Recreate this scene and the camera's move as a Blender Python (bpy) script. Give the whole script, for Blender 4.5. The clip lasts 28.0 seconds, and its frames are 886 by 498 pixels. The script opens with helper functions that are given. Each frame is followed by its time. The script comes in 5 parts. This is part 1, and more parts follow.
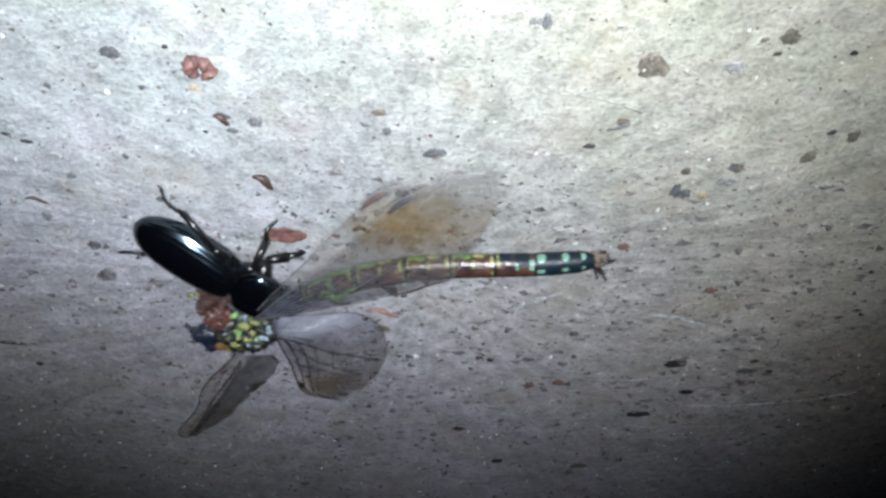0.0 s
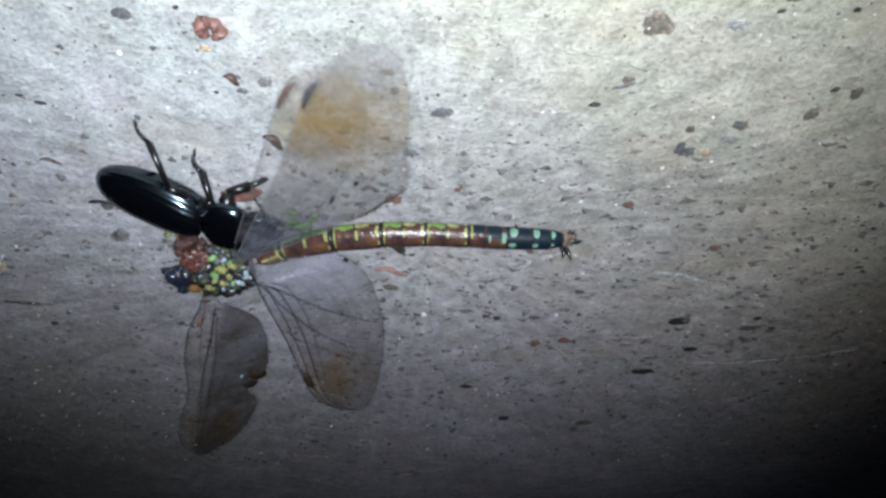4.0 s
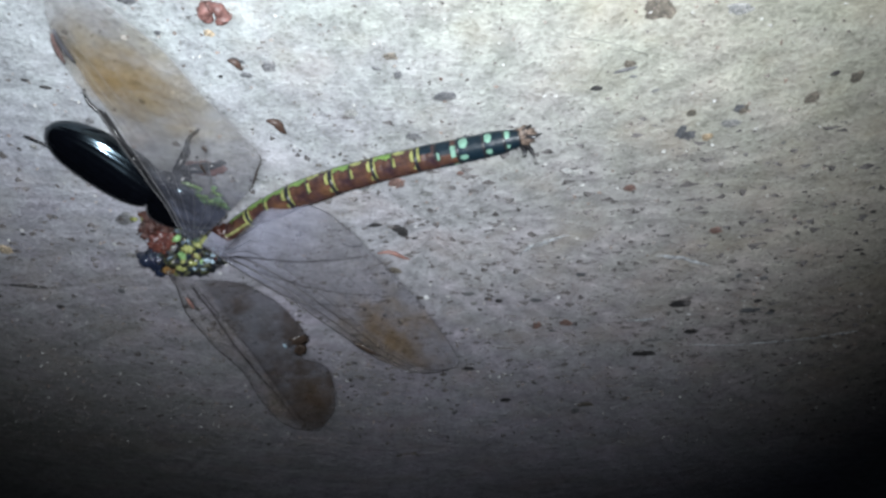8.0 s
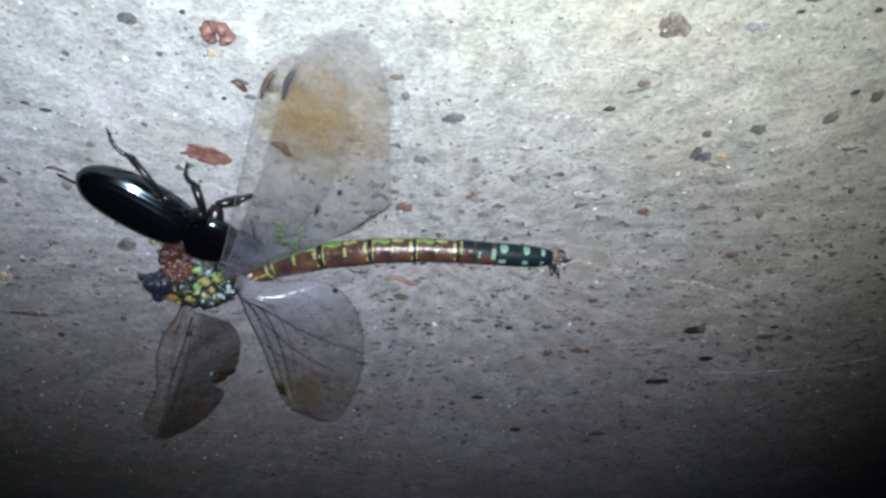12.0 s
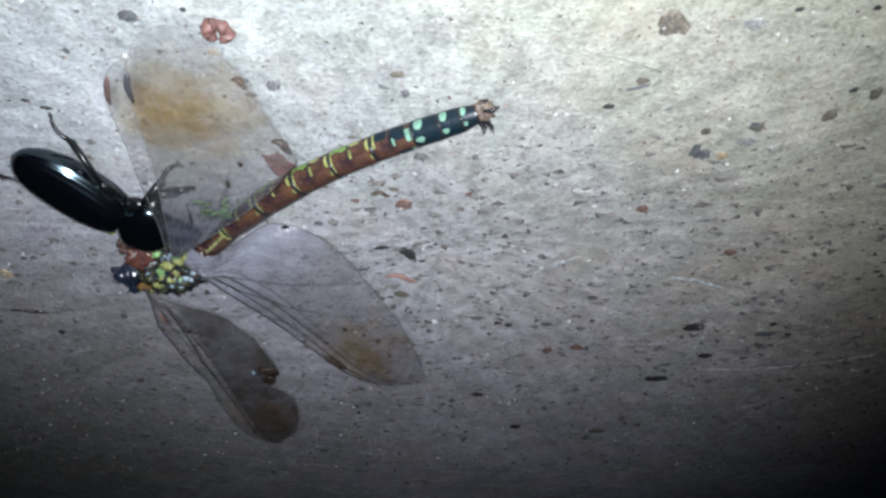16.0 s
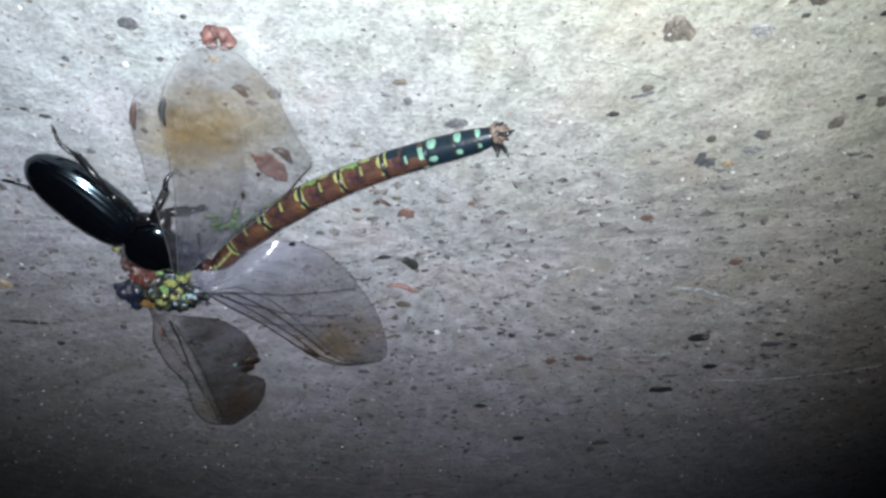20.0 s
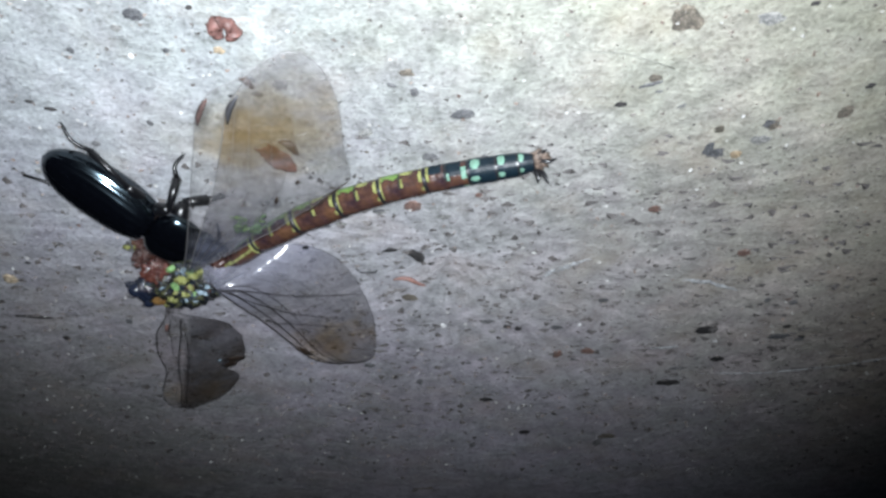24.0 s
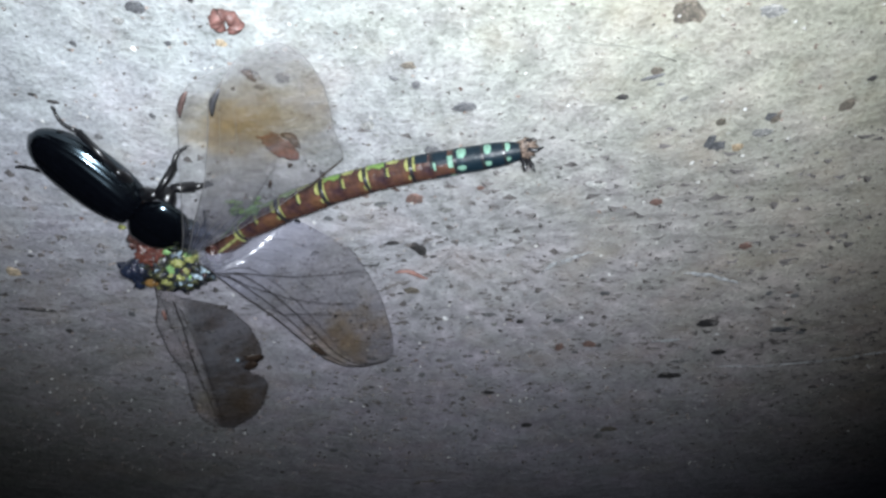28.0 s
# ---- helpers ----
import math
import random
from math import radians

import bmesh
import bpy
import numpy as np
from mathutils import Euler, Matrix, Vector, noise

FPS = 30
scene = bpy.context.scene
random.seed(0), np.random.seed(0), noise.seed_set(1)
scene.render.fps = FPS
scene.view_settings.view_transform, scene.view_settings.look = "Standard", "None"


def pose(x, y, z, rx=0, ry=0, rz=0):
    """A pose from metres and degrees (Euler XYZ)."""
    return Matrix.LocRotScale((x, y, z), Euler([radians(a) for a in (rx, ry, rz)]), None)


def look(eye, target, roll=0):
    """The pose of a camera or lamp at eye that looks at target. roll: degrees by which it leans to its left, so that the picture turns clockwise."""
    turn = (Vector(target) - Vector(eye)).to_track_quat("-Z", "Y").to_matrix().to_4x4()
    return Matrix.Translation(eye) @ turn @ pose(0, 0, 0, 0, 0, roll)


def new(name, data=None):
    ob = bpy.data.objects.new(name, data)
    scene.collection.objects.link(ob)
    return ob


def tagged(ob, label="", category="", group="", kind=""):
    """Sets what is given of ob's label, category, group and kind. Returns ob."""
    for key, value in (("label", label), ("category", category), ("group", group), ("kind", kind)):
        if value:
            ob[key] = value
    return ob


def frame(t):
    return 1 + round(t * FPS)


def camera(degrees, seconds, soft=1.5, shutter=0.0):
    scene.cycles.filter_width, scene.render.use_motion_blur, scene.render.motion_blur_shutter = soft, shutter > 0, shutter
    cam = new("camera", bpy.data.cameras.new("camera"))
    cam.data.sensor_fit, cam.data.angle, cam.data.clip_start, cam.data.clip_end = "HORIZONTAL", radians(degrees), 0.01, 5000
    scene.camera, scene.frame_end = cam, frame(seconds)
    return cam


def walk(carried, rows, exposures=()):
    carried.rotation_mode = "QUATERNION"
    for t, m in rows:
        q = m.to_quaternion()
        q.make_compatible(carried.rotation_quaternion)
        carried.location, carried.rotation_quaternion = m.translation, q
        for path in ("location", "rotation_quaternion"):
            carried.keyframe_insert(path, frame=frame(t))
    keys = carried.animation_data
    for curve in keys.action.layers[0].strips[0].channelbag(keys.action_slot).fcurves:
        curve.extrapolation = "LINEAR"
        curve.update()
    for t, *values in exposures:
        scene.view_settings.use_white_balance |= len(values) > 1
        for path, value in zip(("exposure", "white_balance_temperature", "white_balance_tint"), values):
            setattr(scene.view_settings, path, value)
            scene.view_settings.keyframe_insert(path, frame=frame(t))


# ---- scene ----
MM = 0.001
cam = camera(50, 28.0, soft=2.9, shutter=0.4)
# seconds, eye, point on the floor that it looks at, roll; metres and degrees
PATH = [
    (0, (0.00102, 0.14041, 0.09268), (0.00309, 0.01056, 0), 180.014),
    (0.5, (0.00105, 0.14032, 0.09275), (0.00300, 0.01057, 0), 180.041),
    (1, (0.00082, 0.14035, 0.09268), (0.00290, 0.01039, 0), 179.952),
    (1.5, (0.00074, 0.13988, 0.09267), (0.00245, 0.01022, 0), 179.992),
    (2, (0.00073, 0.13967, 0.09259), (0.00226, 0.01004, 0), 180.015),
    (2.5, (0.00063, 0.13947, 0.09249), (0.00217, 0.01074, 0), 179.975),
    (3, (0.00073, 0.13933, 0.09239), (0.00216, 0.01107, 0), 180.018),
    (3.5, (0.00039, 0.13903, 0.09303), (0.00180, 0.00930, 0), 179.942),
    (4, (0.00054, 0.14175, 0.09509), (0.00195, -0.00215, 0), 179.948),
    (4.5, (0.00042, 0.14083, 0.09417), (0.00163, 0.00143, 0), 179.945),
    (6.5, (0.00033, 0.14173, 0.09484), (0.00147, -0.00291, 0), 179.934),
    (7, (0.00028, 0.14170, 0.09496), (0.00130, -0.00352, 0), 179.947),
    (7.5, (0.00024, 0.14210, 0.09537), (0.00133, -0.00526, 0), 179.926),
    (8, (0.00033, 0.14276, 0.09577), (0.00153, -0.00785, 0), 179.922),
    (8.5, (0.00021, 0.14206, 0.09468), (0.00099, -0.00600, 0), 179.964),
    (9, (-0.00006, 0.13945, 0.09369), (0.00035, 0.00113, 0), 179.957),
    (9.5, (0.00003, 0.13936, 0.09387), (0.00032, 0.00150, 0), 180.007),
    (10, (-0.00003, 0.13929, 0.09360), (0.00024, 0.00155, 0), 180.014),
    (10.5, (0.00001, 0.13895, 0.09382), (0.00000, 0.00134, 0), 180.050),
    (11, (0.00002, 0.13937, 0.09382), (-0.00001, 0.00049, 0), 180.039),
    (11.5, (0.00014, 0.13912, 0.09389), (-0.00006, 0.00086, 0), 180.092),
    (12, (-0.00000, 0.13922, 0.09384), (-0.00007, 0.00055, 0), 180.045),
    (12.5, (-0.00006, 0.13908, 0.09387), (-0.00007, 0.00091, 0), 180.004),
    (14.5, (-0.00004, 0.13899, 0.09368), (-0.00017, 0.00118, 0), 180.051),
    (15, (-0.00002, 0.13934, 0.09397), (-0.00002, 0.00012, 0), 180.000),
    (15.5, (-0.00008, 0.13933, 0.09416), (0.00001, -0.00027, 0), 179.999),
    (16, (-0.00004, 0.13947, 0.09417), (-0.00003, -0.00030, 0), 180.001),
    (16.5, (-0.00006, 0.13957, 0.09413), (-0.00000, -0.00090, 0), 179.989),
    (17, (-0.00000, 0.13939, 0.09401), (-0.00000, -0.00000, 0), 179.999),
    (17.5, (-0.00013, 0.13878, 0.09369), (-0.00004, 0.00209, 0), 179.999),
    (18, (-0.00021, 0.13873, 0.09376), (-0.00022, 0.00133, 0), 179.966),
    (18.5, (-0.00015, 0.13873, 0.09378), (-0.00025, 0.00133, 0), 179.982),
    (19, (-0.00017, 0.13843, 0.09365), (-0.00042, 0.00175, 0), 179.986),
    (19.5, (-0.00018, 0.13816, 0.09347), (-0.00047, 0.00251, 0), 180.000),
    (20, (-0.00030, 0.13801, 0.09354), (-0.00049, 0.00269, 0), 179.970),
    (20.5, (-0.00059, 0.13753, 0.09378), (-0.00103, 0.00162, 0), 179.932),
    (21, (-0.00061, 0.13770, 0.09426), (-0.00119, -0.00065, 0), 179.925),
    (21.5, (-0.00073, 0.13743, 0.09398), (-0.00112, 0.00059, 0), 179.863),
    (23.5, (-0.00084, 0.13690, 0.09360), (-0.00154, 0.00110, 0), 179.930),
    (24, (-0.00095, 0.13707, 0.09374), (-0.00161, 0.00042, 0), 179.863),
    (24.5, (-0.00090, 0.13713, 0.09364), (-0.00159, 0.00050, 0), 179.903),
    (25, (-0.00091, 0.13689, 0.09372), (-0.00170, 0.00066, 0), 179.910),
    (25.5, (-0.00096, 0.13681, 0.09389), (-0.00174, 0.00056, 0), 179.880),
    (26, (-0.00093, 0.13661, 0.09376), (-0.00192, 0.00052, 0), 179.926),
    (26.5, (-0.00092, 0.13678, 0.09374), (-0.00183, 0.00063, 0), 179.925),
    (27, (-0.00088, 0.13669, 0.09372), (-0.00192, 0.00016, 0), 179.957),
    (27.5, (-0.00098, 0.13657, 0.09352), (-0.00199, 0.00059, 0), 179.937),
    (28, (-0.00088, 0.13716, 0.09410), (-0.00195, -0.00177, 0), 179.959),
]
walk(cam, [(t, look(eye, spot, roll)) for t, eye, spot, roll in PATH],
     [(0, 0.0), (3.5, 0.0), (4, -0.07), (7, -0.11), (8.4, -0.12), (9, -0.05), (17, -0.04), (24, 0.0), (28, 0.0)])

# ---- light: night, and the small torch beside the lens ----
world = bpy.data.worlds.new("night")
scene.world = world
world.use_nodes = True
world.node_tree.nodes["Background"].inputs[0].default_value = (0.55, 0.7, 1.0, 1)
world.node_tree.nodes["Background"].inputs[1].default_value = 0.006
torch_data = bpy.data.lights.new("torch", "SPOT")
torch_data.energy = 3.04
torch_data.color = (0.865, 0.93, 1.0)
torch_data.shadow_soft_size = 0.004
torch_data.spot_size = radians(86)
torch_data.spot_blend = 1.0
torch = new("torch", torch_data)
torch.matrix_world = look((0.000, 0.1455, 0.0985), (-0.0088, 0.0725, 0.0))


# ---- materials ----
def material(name):
    m = bpy.data.materials.new(name)
    m.use_nodes = True
    nt = m.node_tree
    return m, nt, nt.nodes["Principled BSDF"]


def node(nt, kind, **values):
    n = nt.nodes.new(kind)
    for key, value in values.items():
        n.inputs[key].default_value = value
    return n


def coords(nt, space="Object", scale=1.0):
    tc = nt.nodes.new("ShaderNodeTexCoord")
    mp = nt.nodes.new("ShaderNodeMapping")
    mp.inputs["Scale"].default_value = (scale, scale, scale)
    nt.links.new(tc.outputs[space], mp.inputs["Vector"])
    return mp.outputs["Vector"]


def noise_tex(nt, vec, scale, detail=4.0, rough=0.6):
    n = node(nt, "ShaderNodeTexNoise", Scale=scale, Detail=detail, Roughness=rough)
    nt.links.new(vec, n.inputs["Vector"])
    return n.outputs["Fac"]


def ramp(nt, fac, *stops):
    r = nt.nodes.new("ShaderNodeValToRGB")
    els = r.color_ramp.elements
    while len(els) < len(stops):
        els.new(0.5)
    for e, (p, c) in zip(els, stops):
        e.position, e.color = p, (*c, 1)
    nt.links.new(fac, r.inputs["Fac"])
    return r.outputs["Color"]


def mix(nt, fac, a, b, how="MIX"):
    n = nt.nodes.new("ShaderNodeMix")
    n.data_type, n.blend_type = "RGBA", how
    for socket, value in ((n.inputs[0], fac), (n.inputs[6], a), (n.inputs[7], b)):
        if isinstance(value, (int, float)):
            socket.default_value = value
        elif isinstance(value, tuple):
            socket.default_value = (*value, 1)
        else:
            nt.links.new(value, socket)
    return n.outputs[2]


def bump(nt, height, strength, distance, bsdf, before=None):
    b = node(nt, "ShaderNodeBump", Strength=strength, Distance=distance)
    nt.links.new(height, b.inputs["Height"])
    if before is not None:
        nt.links.new(before, b.inputs["Normal"])
    nt.links.new(b.outputs["Normal"], bsdf.inputs["Normal"])
    return b.outputs["Normal"]


def concrete():
    m, nt, p = material("weathered_concrete")
    v = coords(nt)
    broad = noise_tex(nt, v, 22.0, 5.0)
    grain = noise_tex(nt, v, 620.0, 6.0, 0.75)
    fine = noise_tex(nt, v, 1500.0, 3.0, 0.7)
    col = ramp(nt, broad, (0.30, (0.29, 0.285, 0.27)), (0.52, (0.37, 0.37, 0.36)), (0.72, (0.45, 0.45, 0.435)))
    col = mix(nt, 0.75, col, ramp(nt, grain, (0.30, (0.60, 0.59, 0.58)), (0.48, (0.97, 0.97, 0.97)), (0.66, (1.2, 1.2, 1.2))), "MULTIPLY")
    col = mix(nt, 0.5, col, ramp(nt, fine, (0.30, (0.5, 0.49, 0.48)), (0.5, (1, 1, 1)), (0.7, (1.3, 1.3, 1.3))), "MULTIPLY")
    crumb = noise_tex(nt, v, 330.0, 3.0, 0.55)
    col = mix(nt, 0.7, col, ramp(nt, crumb, (0.33, (0.74, 0.735, 0.73)), (0.47, (0.98, 0.98, 0.98)), (0.62, (1.14, 1.14, 1.14))), "MULTIPLY")
    lumps = noise_tex(nt, v, 170.0, 4.0, 0.62)
    col = mix(nt, 0.8, col, ramp(nt, lumps, (0.34, (0.82, 0.82, 0.825)), (0.5, (1, 1, 1)), (0.64, (1.14, 1.14, 1.13))), "MULTIPLY")
    # sand grains bound in the cement, and small pits
    vor = node(nt, "ShaderNodeTexVoronoi", Scale=1900.0)
    nt.links.new(v, vor.inputs["Vector"])
    sep = nt.nodes.new("ShaderNodeSeparateColor")
    nt.links.new(vor.outputs["Color"], sep.inputs[0])
    dark = ramp(nt, sep.outputs[0], (0.0, (0.5, 0.48, 0.46)), (0.07, (0.55, 0.53, 0.51)), (0.10, (1, 1, 1)), (0.94, (1, 1, 1)), (0.97, (1.3, 1.3, 1.3)))
    col = mix(nt, 0.45, col, dark, "MULTIPLY")
    pit = noise_tex(nt, v, 1300.0, 2.0, 0.5)
    col = mix(nt, 0.6, col, ramp(nt, pit, (0.27, (0.45, 0.43, 0.42)), (0.36, (1, 1, 1))), "MULTIPLY")
    warm = noise_tex(nt, v, 60.0, 3.0)
    col = mix(nt, ramp(nt, warm, (0.5, (0, 0, 0)), (0.7, (0.35, 0.35, 0.35))), col, (0.36, 0.31, 0.25))
    # torch and lens tint painted into the floor: bluish, turning yellower and dimmer
    xyz = nt.nodes.new("ShaderNodeSeparateXYZ")
    nt.links.new(v, xyz.inputs[0])
    torch_tint = nt.nodes.new("ShaderNodeMath")
    torch_tint.operation = "MULTIPLY_ADD"
    nt.links.new(noise_tex(nt, v, 14.0, 3.0), torch_tint.inputs[0])
    torch_tint.inputs[1].default_value = 0.08
    lean = nt.nodes.new("ShaderNodeMath")
    lean.operation = "MULTIPLY_ADD"
    nt.links.new(xyz.outputs["Y"], lean.inputs[0])
    lean.inputs[1].default_value = 0.8
    nt.links.new(xyz.outputs["X"], lean.inputs[2])
    nt.links.new(lean.outputs[0], torch_tint.inputs[2])
    col = mix(nt, 1.0, col, ramp(nt, torch_tint.outputs[0], (0.0, (0.955, 0.99, 1.10)), (0.045, (0.97, 1.0, 1.04)), (0.115, (0.985, 0.95, 0.82))), "MULTIPLY")
    blotch = noise_tex(nt, v, 90.0, 4.0, 0.6)
    col = mix(nt, 1.0, col, ramp(nt, blotch, (0.36, (0.975, 1.005, 0.975)), (0.5, (1, 1, 1)), (0.64, (1.025, 0.985, 1.015))), "MULTIPLY")
    # redder fringe of the torchlight away from the lens, painted along Y
    torch_fringe = nt.nodes.new("ShaderNodeMath")
    torch_fringe.operation = "MULTIPLY_ADD"
    nt.links.new(blotch, torch_fringe.inputs[0])
    torch_fringe.inputs[1].default_value = 0.06
    nt.links.new(xyz.outputs["Y"], torch_fringe.inputs[2])
    col = mix(nt, 1.0, col, ramp(nt, torch_fringe.outputs[0], (0.0, (1.055, 0.985, 1.025)), (0.09, (0.97, 1.005, 0.995))), "MULTIPLY")
    # dimmer light in the far left corner, painted as a ragged olive darkening
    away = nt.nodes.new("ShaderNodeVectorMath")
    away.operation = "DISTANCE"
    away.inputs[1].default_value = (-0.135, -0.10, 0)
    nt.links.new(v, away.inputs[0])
    corner_dim = nt.nodes.new("ShaderNodeMath")
    corner_dim.operation = "MULTIPLY_ADD"
    nt.links.new(noise_tex(nt, v, 35.0, 5.0, 0.65), corner_dim.inputs[0])
    corner_dim.inputs[1].default_value = 0.06
    nt.links.new(away.outputs["Value"], corner_dim.inputs[2])
    col = mix(nt, 1.0, col, ramp(nt, corner_dim.outputs[0], (0.045, (0.50, 0.51, 0.43)), (0.10, (0.74, 0.75, 0.68)), (0.15, (1, 1, 1))), "MULTIPLY")
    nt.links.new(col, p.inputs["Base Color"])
    p.inputs["Roughness"].default_value = 0.72
    gl = ramp(nt, sep.outputs[1], (0.987, (0.75, 0.75, 0.75)), (0.994, (0.26, 0.26, 0.26)))
    nt.links.new(gl, p.inputs["Roughness"])
    nrm = bump(nt, broad, 0.5, 0.002, p)
    nrm = bump(nt, lumps, 0.34, 0.0012, p, nrm)
    nrm = bump(nt, crumb, 0.36, 0.0007, p, nrm)
    nrm = bump(nt, grain, 0.42, 0.0008, p, nrm)
    bump(nt, fine, 0.4, 0.0003, p, nrm)
    return m


def mineral(name, a, b, rough=0.7, scale=5.0):
    """Stone in one family of colours, different from piece to piece."""
    m, nt, p = material(name)
    v = coords(nt)
    info = nt.nodes.new("ShaderNodeObjectInfo")
    col = ramp(nt, info.outputs["Random"], (0.0, a), (1.0, b))
    n = noise_tex(nt, v, scale, 4.0, 0.7)
    col = mix(nt, 0.8, col, ramp(nt, n, (0.3, (0.4, 0.4, 0.4)), (0.5, (1, 1, 1)), (0.68, (1.9, 1.9, 1.9))), "MULTIPLY")
    coarse = noise_tex(nt, v, 1.4, 3.0, 0.6)
    col = mix(nt, 0.7, col, ramp(nt, coarse, (0.36, (0.45, 0.46, 0.48)), (0.5, (1, 1, 1)), (0.62, (1.7, 1.65, 1.6))), "MULTIPLY")
    nt.links.new(col, p.inputs["Base Color"])
    p.inputs["Roughness"].default_value = rough
    bump(nt, n, 0.6, 0.0004, p)
    return m


def grit_material():
    m, nt, p = material("sand_grit")
    geo = nt.nodes.new("ShaderNodeNewGeometry")
    col = ramp(nt, geo.outputs["Random Per Island"], (0.0, (0.05, 0.048, 0.045)), (0.45, (0.13, 0.11, 0.10)), (0.70, (0.22, 0.16, 0.13)), (0.85, (0.36, 0.35, 0.33)), (1.0, (0.6, 0.6, 0.58)))
    nt.links.new(col, p.inputs["Base Color"])
    p.inputs["Roughness"].default_value = 0.6
    return m


def plain(name, colour, rough, spec=0.5, vary=0.3, scale=900.0, relief=0.3, coat=0.0):
    m, nt, p = material(name)
    v = coords(nt)
    n = noise_tex(nt, v, scale, 4.0, 0.65)
    lo, hi = tuple(c * (1 - vary) for c in colour), tuple(min(1, c * (1 + vary)) for c in colour)
    nt.links.new(ramp(nt, n, (0.3, lo), (0.7, hi)), p.inputs["Base Color"])
    p.inputs["Roughness"].default_value = rough
    p.inputs["Specular IOR Level"].default_value = spec
    p.inputs["Coat Weight"].default_value = coat
    p.inputs["Coat Roughness"].default_value = 0.12
    bump(nt, n, relief, 0.00012, p)
    return m


def thorax_material():
    m, nt, p = material("mottled_thorax_cuticle")
    v = coords(nt)
    big = noise_tex(nt, v, 330.0, 3.0, 0.55)
    small = noise_tex(nt, v, 900.0, 4.0, 0.6)
    col = ramp(nt, big, (0.40, (0.008, 0.010, 0.016)), (0.50, (0.022, 0.022, 0.022)), (0.55, (0.07, 0.075, 0.03)), (0.58, (0.02, 0.022, 0.028)), (0.64, (0.07, 0.09, 0.11)))
    col = mix(nt, 0.8, col, ramp(nt, small, (0.35, (0.3, 0.25, 0.2)), (0.5, (1, 1, 1)), (0.68, (1.5, 1.5, 1.5))), "MULTIPLY")
    nt.links.new(col, p.inputs["Base Color"])
    p.inputs["Roughness"].default_value = 0.28
    nrm = bump(nt, big, 0.9, 0.0012, p)
    bump(nt, small, 0.5, 0.0003, p, nrm)
    return m


def membrane(name, amber_at, amber_size, amber, tint=(0.21, 0.20, 0.205), cover=0.34, strip=None, relief=0.6, rough=0.13, mottle=0.08, haze=None, smoke=None):
    """Thin clouded wing skin: partly clear, with an amber stain. haze: reach from the root (mm), cover and tint of a cloudy wing base.
    smoke: tint and cover of brown patches."""
    m, nt, p = material(name)
    v = coords(nt)
    n = noise_tex(nt, v, 260.0, 4.0, 0.6)
    tc = nt.nodes.new("ShaderNodeTexCoord")
    sep = nt.nodes.new("ShaderNodeSeparateXYZ")
    nt.links.new(tc.outputs["Object"], sep.inputs[0])
    d = nt.nodes.new("ShaderNodeVectorMath")
    d.operation = "DISTANCE"
    nt.links.new(tc.outputs["Object"], d.inputs[0])
    d.inputs[1].default_value = (amber_at[0] * MM, amber_at[1] * MM, 0)
    wob = nt.nodes.new("ShaderNodeMath")
    wob.operation = "MULTIPLY_ADD"
    nt.links.new(n, wob.inputs[0])
    wob.inputs[1].default_value = 0.022
    nt.links.new(d.outputs["Value"], wob.inputs[2])
    stain = ramp(nt, wob.outputs[0], (amber_size * 0.15 * MM + 0.011, (1, 1, 1)), (amber_size * 1.2 * MM + 0.011, (0, 0, 0)))
    amount = ramp(nt, n, (0.3, (cover - mottle,) * 3), (0.7, (cover + mottle,) * 3))
    col = mix(nt, stain, tint, amber)
    amount = mix(nt, stain, amount, ramp(nt, n, (0.35, (cover + 0.02,) * 3), (0.65, (cover + 0.2,) * 3)))
    cloud = noise_tex(nt, v, 110.0, 4.0, 0.6)
    if smoke:
        patch = ramp(nt, cloud, (0.42, (0, 0, 0)), (0.60, (1, 1, 1)))
        col = mix(nt, patch, col, smoke[0])
        amount = mix(nt, patch, amount, (smoke[1],) * 3)
    if haze:
        reach, much, milky = haze
        shift = nt.nodes.new("ShaderNodeMath")
        shift.operation = "MULTIPLY_ADD"
        nt.links.new(cloud, shift.inputs[0])
        shift.inputs[1].default_value = 0.016
        nt.links.new(sep.outputs["X"], shift.inputs[2])
        near = ramp(nt, shift.outputs[0], (reach * 0.45 * MM + 0.008, (1, 1, 1)), (reach * MM + 0.008, (0, 0, 0)))
        col = mix(nt, near, col, milky)
        amount = mix(nt, near, amount, ramp(nt, cloud, (0.38, (much - 0.08,) * 3), (0.62, (much + 0.08,) * 3)))
    col = mix(nt, 0.6, col, ramp(nt, n, (0.3, (0.55, 0.55, 0.55)), (0.7, (1.3, 1.3, 1.3))), "MULTIPLY")
    nt.links.new(col, p.inputs["Base Color"])
    p.inputs["Roughness"].default_value = rough
    p.inputs["Specular IOR Level"].default_value = 0.8
    wave = noise_tex(nt, v, 140.0, 3.0)
    nrm = bump(nt, wave, relief, 0.0010, p)
    bump(nt, n, 0.4 * relief, 0.0003, p, nrm)
    clear = nt.nodes.new("ShaderNodeBsdfTransparent")
    nt.links.new(mix(nt, stain, (0.95, 0.94, 0.93), (0.94, 0.87, 0.75)), clear.inputs["Color"])
    shader = nt.nodes.new("ShaderNodeMixShader")
    if strip:
        rng_node = nt.nodes.new("ShaderNodeMapRange")
        rng_node.inputs["From Min"].default_value, rng_node.inputs["From Max"].default_value = strip[0] * MM, strip[1] * MM
        nt.links.new(sep.outputs["Y"], rng_node.inputs["Value"])
        amount = mix(nt, rng_node.outputs[0], (0.07, 0.07, 0.07), amount)
    nt.links.new(amount, shader.inputs[0])
    nt.links.new(clear.outputs[0], shader.inputs[1])
